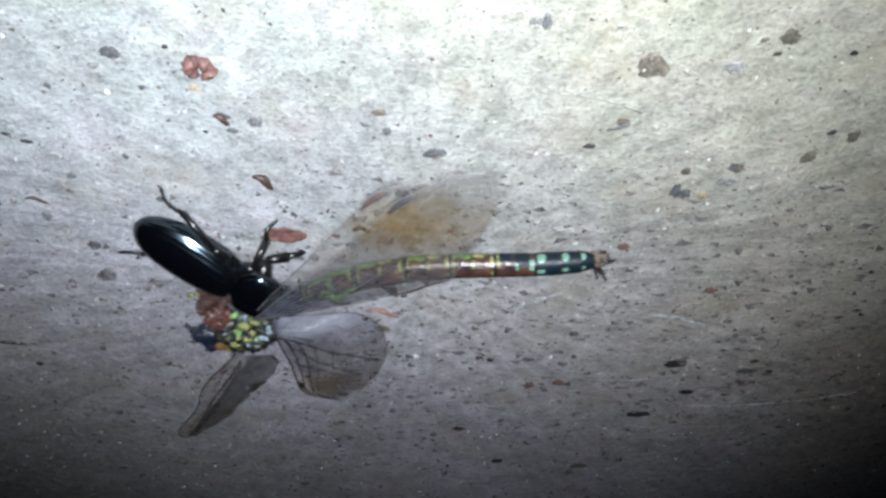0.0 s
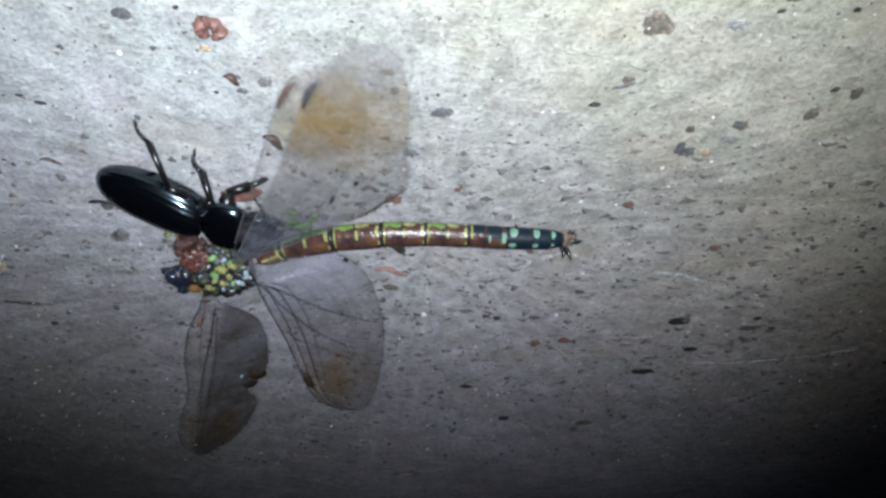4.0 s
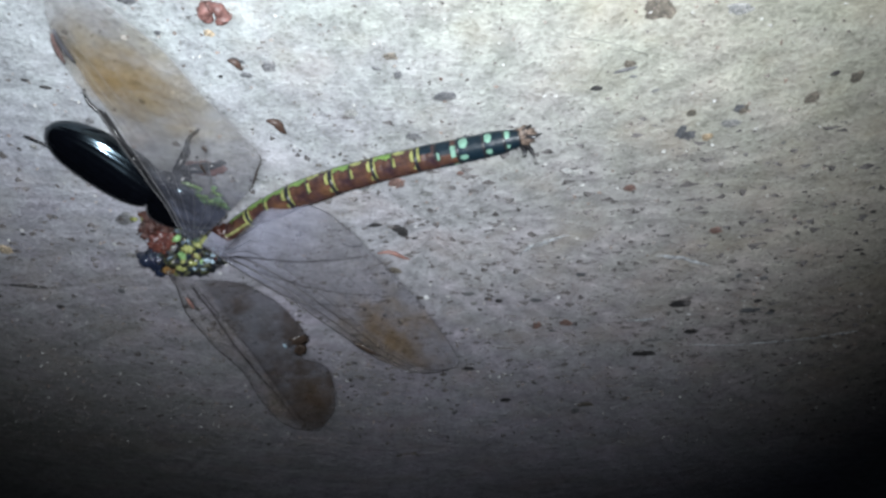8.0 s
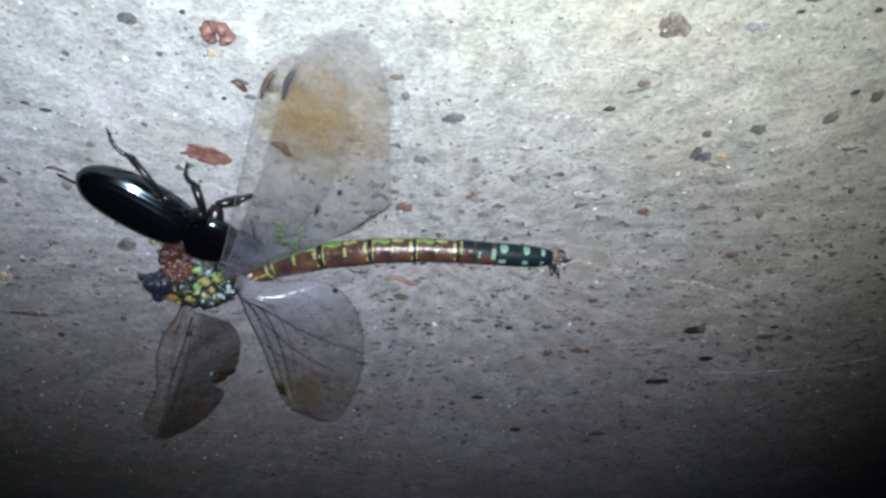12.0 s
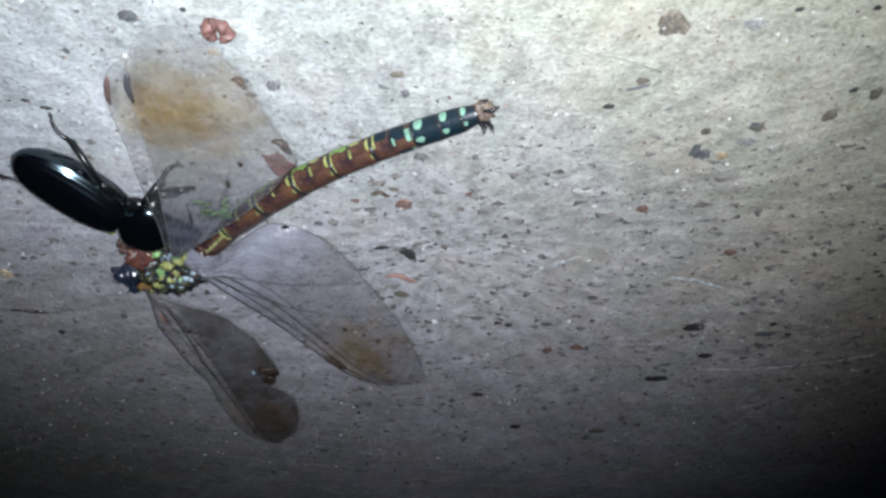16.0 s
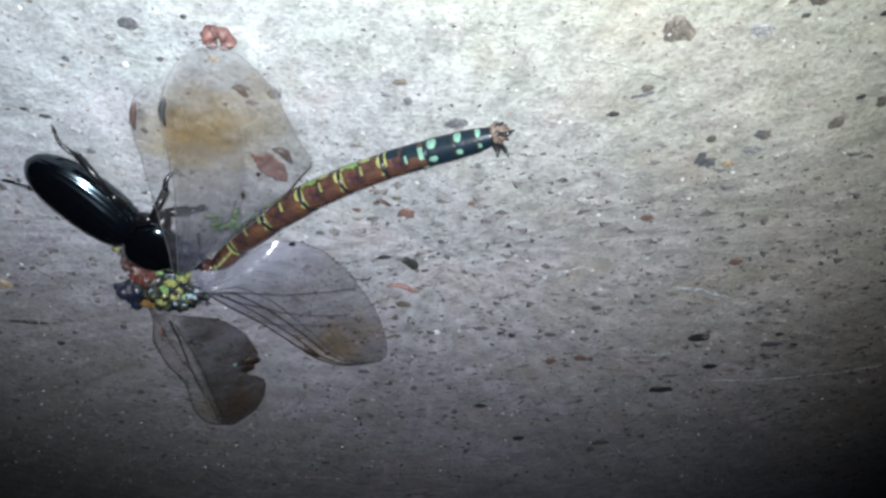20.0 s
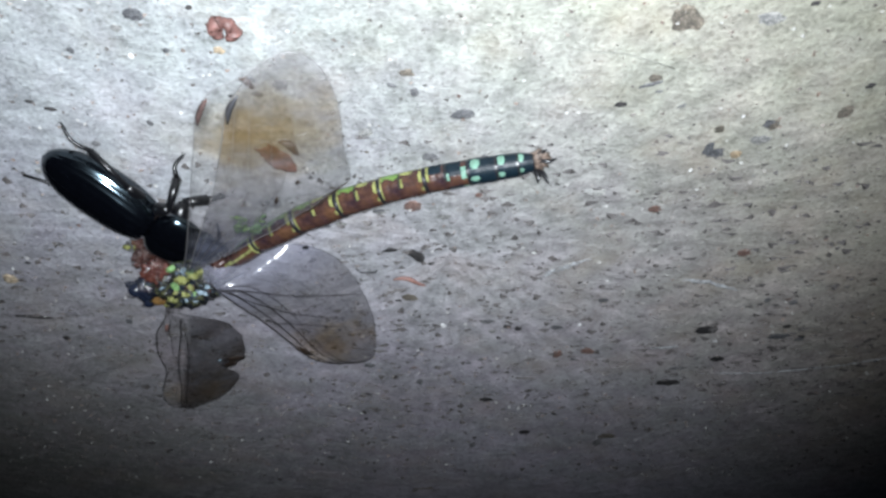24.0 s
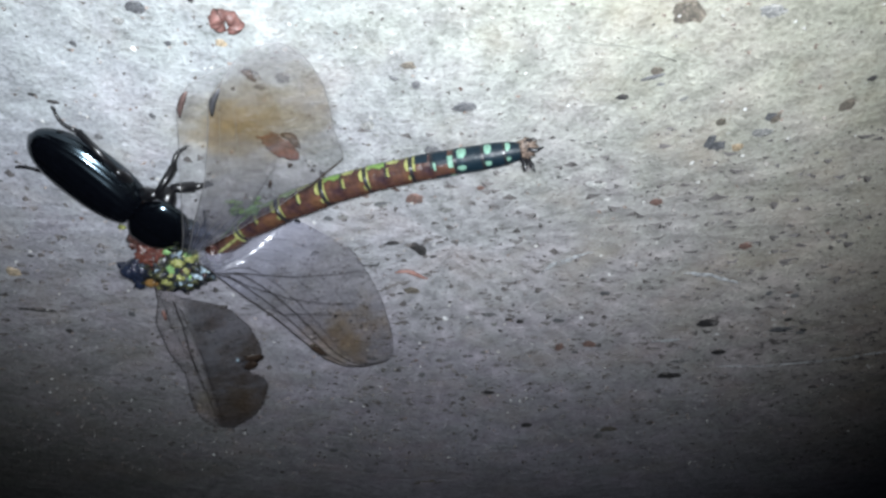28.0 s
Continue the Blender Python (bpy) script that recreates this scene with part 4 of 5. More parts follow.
def seed_husk(x, y, length, wide, turn, mat, label):
    bm = bmesh.new()
    n = 7
    pts = [(-length / 2 + length * k / (n - 1), 0.14 * length * math.sin(k * 0.8), wide * 0.5) for k in range(n)]
    tube(bm, pts, [wide * 0.5 * max(0.15, math.sin(math.pi * (0.08 + 0.84 * k / (n - 1)))) for k in range(n)], 7)
    ob = new("seed_husk", mesh_of("seed_husk", bm, mat))
    ob.matrix_world = pose(x * MM, y * MM, 0, 0, 0, turn)
    return tagged(ob, label, "plant debris")


seed_husk(-24.4, 28.6, 4.0, 1.5, -41, M_SEED, "small dark brown seed husk on concrete")
seed_husk(-7.7, -9.4, 6.3, 0.9, -11, M_TWIG, "thin pinkish brown plant stem on concrete")
seed_husk(-10.0, 16.2, 2.8, 0.7, -16, M_SEED, "tiny brown seed scrap on concrete")
seed_husk(-28.5, 42.0, 2.7, 1.1, -39, M_SEED, "short dark seed scrap on concrete")
seed_husk(-60.6, 23.1, 3.4, 0.6, -10, M_SEED, "thin dark straw scrap on concrete")


def hair(points, r, label, mat=M_HAIR):
    bm = bmesh.new()
    tube(bm, points, r, 5)
    tagged(new("hair", mesh_of("hair", bm, mat)), label, "hair")


hair(((15.6, 48.0, 0.5), (19.1, 47.7, 0.8), (23.1, 47.0, 0.5), (26.8, 45.9, 0.8), (30.2, 44.2, 0.5)), 0.1, "fine grey hair lying on concrete")
hair(((-17.3, -5.0, 0.4), (-16.4, -6.2, 0.5), (-15.1, -6.4, 0.4), (-13.9, -6.0, 0.7), (-13.5, -5.6, 0.4)), 0.13, "short dark curved bristle lying on concrete", M_RING)

# ---- pale scratches in the concrete ----
def scratch(points, wide):
    bm = bmesh.new()
    pts = [Vector(p) for p in points]
    line = []
    for a, b in zip(pts, pts[1:]):
        line += [a.lerp(b, q / 8) for q in range(8)]
    line.append(pts[-1])
    rows = []
    for k, p in enumerate(line):
        d = (line[min(k + 1, len(line) - 1)] - line[max(k - 1, 0)]).normalized()
        side = Vector((-d.y, d.x))
        w = 1.9 * wide * (0.35 + 0.65 * abs(noise.noise(Vector((p.x * 0.9, p.y * 0.9, 3))))) * math.sin(math.pi * (k + 0.6) / (len(line) + 0.2))
        j = side * 0.35 * noise.noise(Vector((p.x * 0.7, p.y * 0.7, 9)))
        rows.append([bm.verts.new(Vector((*(p + j + side * w * o), h)) * MM) for o, h in ((-0.5, 0.16), (0, 0.30), (0.5, 0.16))])
    for a, b in zip(rows, rows[1:]):
        for k in (0, 1):
            bm.faces.new((a[k], b[k], b[k + 1], a[k + 1]))
    ob = new("scratch", mesh_of("scratch", bm, M_SCRATCH))
    ob.parent = ground


scratch(((15.4, -10.5), (18.0, -6.8), (21.1, -4.6), (24.9, -2.5)), 1.3)
scratch(((42.1, -9.6), (47.0, -10.7), (53.4, -13.5)), 1.4)
scratch(((40.7, -36.0), (46.4, -35.0)), 1.2)
scratch(((52.5, -47.2), (67.3, -47.2), (82.2, -44.0), (91.7, -40.1)), 0.6)

# ---- stones worn bare in the concrete ----
STONES = []
for seed in range(12):
    bm = bmesh.new()
    got = bmesh.ops.create_icosphere(bm, subdivisions=3, radius=1.0)
    for v in got["verts"]:
        k = 1 + 0.42 * noise.noise(v.co * 1.5 + Vector((seed * 4.0, 0, 0))) + 0.30 * noise.noise(v.co * 3.7 + Vector((0, seed * 2.0, 0)))
        v.co = Vector((v.co.x * k, v.co.y * k, max(-0.4, v.co.z) * 0.8))
    STONES.append(bm)


def stone_mesh(kind, seed, cache={}):
    key = (kind, seed % 12)
    if key not in cache:
        cache[key] = mesh_of("stone", STONES[seed % 12].copy(), M_STONE[kind], smooth=True)
    return cache[key]


count = 0


def stone(x, y, wide, deep, turn, kind, proud=0.18):
    """A stone set in the floor; millimetres and degrees."""
    global count
    ob = new("stone", stone_mesh(kind, count * 5 + 1))
    ob.parent = ground
    ob.matrix_basis = pose(x * MM, y * MM, -0.05 * MM, 0, 0, turn) @ Matrix.Diagonal((wide * 0.5 * MM, deep * 0.5 * MM, proud * MM, 1))
    count += 1


stone(-40.9, 53.9, 3.2, 2.5, 0, "dark")
stone(-43.8, 51.6, 1.9, 1.7, 10, "grey")
stone(-31.2, 47.7, 1.8, 1.5, 0, "tan")
stone(-24.8, 51.7, 3.4, 1.4, 5, "grey")
stone(-48.6, 51.1, 1.6, 1.9, 0, "tan")
stone(-24.0, 41.0, 1.9, 2.1, -35, "dark")
stone(-28.3, 42.3, 1.9, 1.0, -20, "dark")
stone(-27.4, 39.1, 1.8, 1.0, -15, "dark")
stone(-5.4, 39.4, 1.4, 1.7, 0, "dark")
stone(-6.3, 43.2, 2.4, 1.4, 0, "brown")
stone(-8.5, 40.7, 1.6, 0.8, -30, "dark")
stone(-30.2, 34.2, 2.3, 1.8, -5, "tan")
stone(-44.2, 33.4, 1.3, 1.6, 0, "dark")
stone(-12.8, 31.2, 2.0, 2.1, 0, "grey")
stone(2.0, 35.0, 2.8, 1.9, 0, "dark")
stone(30.5, 52.6, 4.0, 4.7, 20, "brown")
stone(28.9, 53.2, 1.5, 2.0, 20, "brown")
stone(46.9, 57.8, 2.5, 2.6, 30, "brown")
stone(15.4, 59.9, 1.1, 2.6, 0, "dark")
stone(14.1, 60.0, 1.8, 1.3, 0, "grey")
stone(41.0, 52.5, 3.4, 2.1, 0, "grey")
stone(39.3, 26.8, 3.8, 4.2, 10, "dark")
stone(43.2, 25.5, 1.7, 1.9, 0, "tan")
stone(46.5, 32.3, 2.5, 2.7, -20, "dark")
stone(45.6, 28.9, 3.5, 2.2, 0, "grey")
stone(24.0, 36.6, 1.8, 1.0, 0, "black")
stone(27.4, 40.6, 3.5, 0.8, 20, "dark")
stone(42.2, 34.1, 0.9, 1.2, 0, "white")
stone(0.9, 38.6, 0.8, 1.0, 0, "red")
stone(33.0, 11.7, 2.5, 2.1, 0, "red")
stone(22.9, 16.6, 3.7, 1.5, 0, "pale")
stone(56.9, 34.6, 2.2, 2.4, 0, "brown")
stone(61.8, 39.3, 2.1, 2.6, 0, "brown")
stone(63.3, 32.2, 0.7, 1.0, 0, "white")
stone(55.7, 24.2, 1.2, 1.2, 0, "dark")
stone(50.7, -28.8, 4.8, 2.9, -4, "black")
stone(55.5, -41.0, 3.0, 2.4, 0, "black")
stone(51.4, -40.5, 1.7, 1.9, 0, "dark")
stone(47.2, -51.8, 5.5, 2.9, 3, "black")
stone(48.1, -45.1, 3.7, 1.4, 4, "dark")
stone(21.8, -38.7, 2.4, 3.3, 0, "red")
stone(28.2, -37.0, 3.3, 3.3, 18, "red")
stone(-1.8, -26.6, 1.1, 1.8, 0, "white")
stone(25.3, -26.4, 0.7, 1.2, 0, "white")
stone(70.6, -31.1, 2.5, 2.8, 0, "black")
stone(66.2, -31.0, 4.2, 1.3, 0, "dark")
stone(84.9, -24.8, 1.6, 1.7, 0, "dark")
stone(20.8, -27.4, 3.4, 2.1, 5, "dark")
stone(6.9, -24.7, 2.2, 1.4, 0, "dark")
stone(13.2, -27.8, 1.7, 1.6, 10, "black")
stone(10.9, -26.9, 1.6, 1.4, 10, "black")
stone(6.2, -40.7, 1.3, 1.3, 0, "dark")
stone(7.8, -60.1, 3.1, 2.1, -5, "black")
stone(-7.0, -51.0, 1.5, 2.8, 0, "dark")
stone(36.0, -85.1, 1.7, 3.7, 0, "dark")
stone(38.3, -81.1, 4.2, 2.8, 0, "brown")
stone(17.2, -78.3, 1.8, 2.4, 0, "black")
stone(-63.3, -24.2, 1.6, 2.3, 0, "dark")
stone(-77.7, -30.5, 1.9, 2.2, 0, "black")
stone(-55.4, 1.8, 3.4, 4.4, -25, "dark")
stone(-57.1, -10.2, 3.8, 2.9, -10, "grey")
stone(-60.0, 38.0, 1.8, 1.0, -5, "black")
stone(-57.8, 36.5, 2.0, 1.0, -12, "black")
stone(-51.0, 47.7, 1.1, 1.1, -30, "dark")
stone(-55.2, 10.6, 2.1, 2.4, -10, "dark")
stone(-67.9, 2.5, 2.0, 1.5, -10, "dark")
stone(-60.4, 18.4, 1.8, 2.5, 0, "dark")
stone(-53.3, 28.7, 1.4, 1.4, -20, "dark")
stone(-52.3, 57.6, 1.3, 1.2, 0, "brown")
stone(-43.3, 46.7, 0.9, 1.1, 0, "white")
stone(-38.4, 47.6, 0.9, 1.0, 0, "dark")
stone(-12.9, 26.6, 1.6, 1.1, 0, "brown")
stone(-18.9, 7.9, 2.3, 1.7, 0, "grey")
stone(-11.8, 19.1, 1.4, 1.0, 0, "red")
stone(-6.6, 12.7, 2.8, 2.2, -12, "red")
stone(-12.1, 11.4, 2.8, 1.9, -5, "grey")
stone(-3.6, 25.5, 2.1, 1.7, 0, "dark")
stone(-7.8, 16.9, 1.5, 1.1, 0, "brown")
stone(-8.8, 25.0, 1.0, 0.8, 0, "dark")
stone(-10.9, 0.2, 3.8, 1.8, 3, "black")
stone(-6.3, -1.8, 2.2, 4.4, 30, "black")
stone(-7.8, -15.6, 3.9, 2.7, 0, "brown")
stone(-12.2, 11.6, 2.6, 1.6, 0, "dark")
stone(-6.5, 13.1, 3.0, 2.3, -10, "red")
stone(-11.4, 15.8, 1.3, 1.2, -10, "brown")
stone(-8.0, 17.0, 1.8, 1.2, 0, "brown")
stone(-14.5, 14.0, 2.2, 1.6, 0, "red")
stone(-21.1, 7.6, 2.5, 1.7, 0, "dark")
stone(-1.3, 9.9, 3.8, 2.3, 5, "grey")
stone(4.9, 25.2, 1.4, 1.9, 0, "dark")
stone(-3.4, 25.2, 2.3, 1.6, 0, "dark")
stone(-12.9, 31.0, 2.0, 2.1, 0, "grey")
stone(23.4, 16.3, 3.1, 1.8, 0, "pale")
stone(6.6, -24.9, 2.0, 1.8, 0, "dark")
stone(11.4, -21.1, 0.9, 1.3, 0, "black")
stone(18.2, -78.3, 1.8, 2.1, 0, "black")
stone(59.8, -17.3, 1.1, 2.2, 0, "dark")
stone(65.0, -18.3, 1.7, 1.8, -20, "dark")
stone(65.5, -31.9, 3.9, 1.2, 0, "dark")
stone(70.6, -32.4, 2.1, 2.3, 0, "dark")
stone(-30.6, -93.9, 3.2, 2.3, 0, "dark")
stone(51.2, -1.3, 2.2, 2.2, 0, "red")
stone(1.3, 34.6, 2.7, 1.7, 0, "dark")
stone(33.0, 36.5, 2.5, 2.0, 0, "grey")
stone(46.8, 32.1, 2.5, 2.4, 0, "brown")
stone(39.4, 31.2, 1.9, 1.8, 0, "brown")
stone(-7.8, -118.0, 9.5, 5.4, 0, "brown")
stone(-80.7, -8.6, 2.7, 2.9, 0, "tan")
stone(-81.4, -22.2, 6.7, 1.4, -8, "black")
stone(5.1, -86.5, 1.4, 2.2, 0, "dark")
stone(-17.5, -43.2, 2.4, 1.8, 0, "dark")
stone(53.6, -33.1, 1.2, 1.5, 0, "white")
stone(-64.4, 22.4, 1.2, 1.2, 0, "grey")

rng = random.Random(11)
kinds = ("dark", "dark", "grey", "grey", "grey", "brown", "brown", "black", "black", "red", "brown", "pale")
for k in range(140):
    w = rng.uniform(0.6, 1.5) * (1.4 if rng.random() < 0.12 else 1)
    stone(rng.uniform(-105, 105), rng.uniform(-100, 72), w, w * rng.uniform(0.5, 1.0), rng.uniform(-40, 40), rng.choice(kinds), 0.12)

for k in range(110):
    w = rng.uniform(0.5, 1.5)
    stone(rng.uniform(-105, 105), rng.uniform(-100, 14), w, w * rng.uniform(0.4, 0.8), rng.uniform(-25, 25), rng.choice(("black", "dark", "dark", "brown")), 0.12)


def grit(number, span_x, span_y, lo, hi, seed, mat=None, stretch=1.0):
    """Sand grains, each a small uneven tetra-like chip, in one mesh."""
    r = np.random.default_rng(seed)
    n = number
    c = np.stack([r.uniform(*span_x, n), r.uniform(*span_y, n), np.full(n, 0.03)], 1)
    size = lo + (hi - lo) * r.random(n) ** 3
    base = np.array([(1, 0, 0), (-0.5, 0.85, 0), (-0.5, -0.85, 0), (0.1, 0.05, 0.6), (0, 0, -0.6)])
    ang = r.uniform(0, 6.283, n)
    pts = base[None] * (1 + 0.35 * r.uniform(-1, 1, (n, 5, 3))) * size[:, None, None]
    pts[:, :, 1] *= 0.7
    ca, sa = np.cos(ang)[:, None], np.sin(ang)[:, None]
    x, y = pts[:, :, 0] * ca - pts[:, :, 1] * sa, pts[:, :, 0] * sa + pts[:, :, 1] * ca
    v = (np.stack([x * stretch, y, pts[:, :, 2]], 2) + c[:, None]) * MM
    tri = np.array([(0, 1, 3), (1, 2, 3), (2, 0, 3), (1, 0, 4), (2, 1, 4), (0, 2, 4)])
    f = (tri[None] + 5 * np.arange(n)[:, None, None]).reshape(-1, 3)
    me = bpy.data.meshes.new("grit")
    me.from_pydata(v.reshape(-1, 3).tolist(), [], f.tolist())
    me.materials.append(mat or M_GRIT)
    ob = new("grit", me)
    ob.parent = ground
    return tagged(ob, "loose sand grains and specks", kind="stuff")


grit(9000, (-115, 115), (-110, 80), 0.10, 0.55, 4)
grit(1700, (-115, 115), (-110, 25), 0.22, 1.2, 8, M_FLECK)
grit(1500, (-20, 115), (-70, 30), 0.22, 1.0, 9, M_FLECK, 1.9)
grit(500, (-115, -10), (-90, 0), 0.25, 0.9, 10, M_FLECK, 1.9)


# ---- what moves ----
def chain(x, y, h0, h1, h2):
    """Joints and headings of the abdomen from its bending, metres and degrees."""
    lengths = [s[0] for s in SEGMENTS]
    spots, out = [0, 1, 2, 3, 4, 5, 6, 6, 6], []
    for k, length in enumerate(lengths):
        s = spots[k] / 6
        h = (1 - s) ** 2 * h0 + 2 * s * (1 - s) * (2 * h1 - 0.5 * h0 - 0.5 * h2) + s * s * h2
        out.append((x, y, h))
        x, y = x + length * MM * math.cos(radians(h)), y + length * MM * math.sin(radians(h))
    return out


def wing_pose(x, y, heading, root, az, el, tw):
    base = pose(x, y, 0, 0, 0, heading)
    at = base @ Vector([c * MM for c in root])
    turn = Matrix.Rotation(radians(az), 4, "Z") @ Matrix.Rotation(radians(-el), 4, "Y") @ Matrix.Rotation(radians(tw), 4, "X")
    return base.inverted() @ Matrix.Translation(at) @ turn


def motions():
    # seconds; thorax x, y (mm), heading; abdomen root x, y (mm) and its three headings
    body = [
        (0, -32.7, -8.6, 24.1, -25.2, -4.6, 48.7, 6.5, 6.0),
        (0.4, -41.7, -7.7, 12.9, -34.3, -4.3, 41.9, 10.0, 1.4),
        (1, -41.2, -4.9, 17.8, -35.1, -1.2, 36.4, 1.3, -0.6),
        (2, -42.0, -6.1, 16.4, -35.2, -3.4, 39.1, 4.3, -0.9),
        (3, -41.2, -6.7, 12.4, -33.8, -4.7, 39.4, 6.0, 0.5),
        (3.5, -39.6, -6.6, 12.1, -32.7, -6.1, 41.4, 4.7, -0.8),
        (4, -38.3, -3.3, 17.5, -33.4, -2.1, 33.8, 0.1, -4.6),
        (4.5, -42.8, 1.4, 27.1, -36.9, 3.8, 41.1, 14.0, 9.0),
        (6.5, -42.1, -2.1, 25.0, -35.7, 0.5, 41.8, 13.5, 9.1),
        (6.9, -42.4, -2.6, 24.7, -35.9, 0.1, 41.6, 14.0, 9.2),
        (7, -43.1, -3.6, 22.4, -36.1, 0.1, 41.3, 18.3, 10.8),
        (7.4, -44.9, -2.2, 29.6, -38.2, 2.0, 48.0, 22.3, 17.2),
        (8, -44.0, -2.2, 26.3, -37.4, 1.7, 45.0, 24.1, 17.9),
        (8.5, -41.2, -2.2, 18.9, -34.4, 0.7, 50.2, 25.0, 18.6),
        (9, -41.8, -3.2, 17.8, -33.6, 0.7, 53.0, 24.8, 16.0),
        (9.6, -41.7, -0.0, 20.7, -35.0, 1.7, 45.0, 19.4, 15.7),
        (9.8, -44.4, -0.0, 23.6, -37.6, 3.2, 47.7, 24.1, 17.9),
        (10, -47.1, 0.0, 26.8, -40.0, 4.7, 50.0, 28.2, 20.1),
        (10.5, -44.4, -0.2, 20.9, -37.4, 2.1, 42.9, 13.3, 8.1),
        (11, -43.6, -2.9, 11.1, -36.5, -2.5, 36.6, 4.0, -2.9),
        (12, -43.4, -3.8, 7.8, -37.1, -4.9, 33.5, 1.4, -9.0),
        (12.5, -40.4, -1.5, 1.0, -35.7, -5.3, 33.3, -10.3, -14.0),
        (14.5, -44.7, 1.5, 24.3, -39.5, 3.3, 34.1, 6.9, 4.0),
        (15, -44.3, -1.4, 22.5, -38.6, 1.3, 34.7, 3.7, 0.7),
        (15.1, -44.9, -1.2, 21.9, -38.9, 1.7, 37.5, 8.3, 4.2),
        (15.3, -47.8, -0.2, 18.9, -40.3, 3.6, 50.7, 29.8, 20.3),
        (15.5, -48.4, 0.0, 18.3, -40.6, 4.0, 53.5, 34.4, 23.8),
        (16, -48.0, 0.0, 21.2, -40.7, 3.9, 52.7, 34.6, 24.6),
        (17, -47.6, -0.6, 22.4, -39.9, 3.1, 53.4, 29.8, 21.1),
        (17.5, -48.0, -1.2, 21.3, -40.4, 3.2, 55.3, 30.5, 21.6),
        (17.8, -48.8, -2.7, 21.2, -40.9, 2.0, 55.0, 32.3, 21.5),
        (18, -49.3, -3.8, 21.1, -41.2, 1.3, 54.8, 33.6, 21.4),
        (18.2, -49.5, -3.4, 23.1, -41.7, 1.9, 56.7, 36.3, 22.8),
        (18.5, -49.6, -2.8, 25.8, -42.4, 2.8, 59.4, 40.4, 24.8),
        (19, -48.4, -3.2, 22.9, -39.5, 2.1, 59.4, 37.4, 22.1),
        (19.2, -48.3, -2.9, 22.3, -39.5, 2.2, 58.5, 36.5, 21.7),
        (20, -48.0, -2.2, 19.8, -39.5, 2.1, 54.4, 33.1, 20.2),
        (20.8, -48.4, -0.9, 19.4, -40.4, 2.5, 52.9, 32.9, 18.0),
        (21, -48.5, -0.9, 19.4, -40.6, 2.3, 52.5, 32.9, 17.6),
        (21.5, -47.9, -3.2, 24.8, -39.8, 1.3, 52.3, 32.3, 16.6),
        (23.5, -46.3, -1.7, 22.0, -38.1, 2.0, 48.9, 24.3, 11.5),
        (24, -47.3, -3.3, 21.4, -38.4, 1.4, 46.2, 24.5, 12.1),
        (25, -47.1, -2.1, 20.2, -38.8, 1.4, 46.3, 26.5, 15.5),
        (26, -48.6, -1.3, 19.2, -41.0, 1.1, 46.0, 29.9, 15.0),
        (27, -48.2, -1.7, 20.2, -40.1, 1.8, 46.2, 26.4, 16.8),
        (28, -48.0, -0.1, 16.9, -40.7, 2.6, 47.7, 23.1, 12.7),
    ]
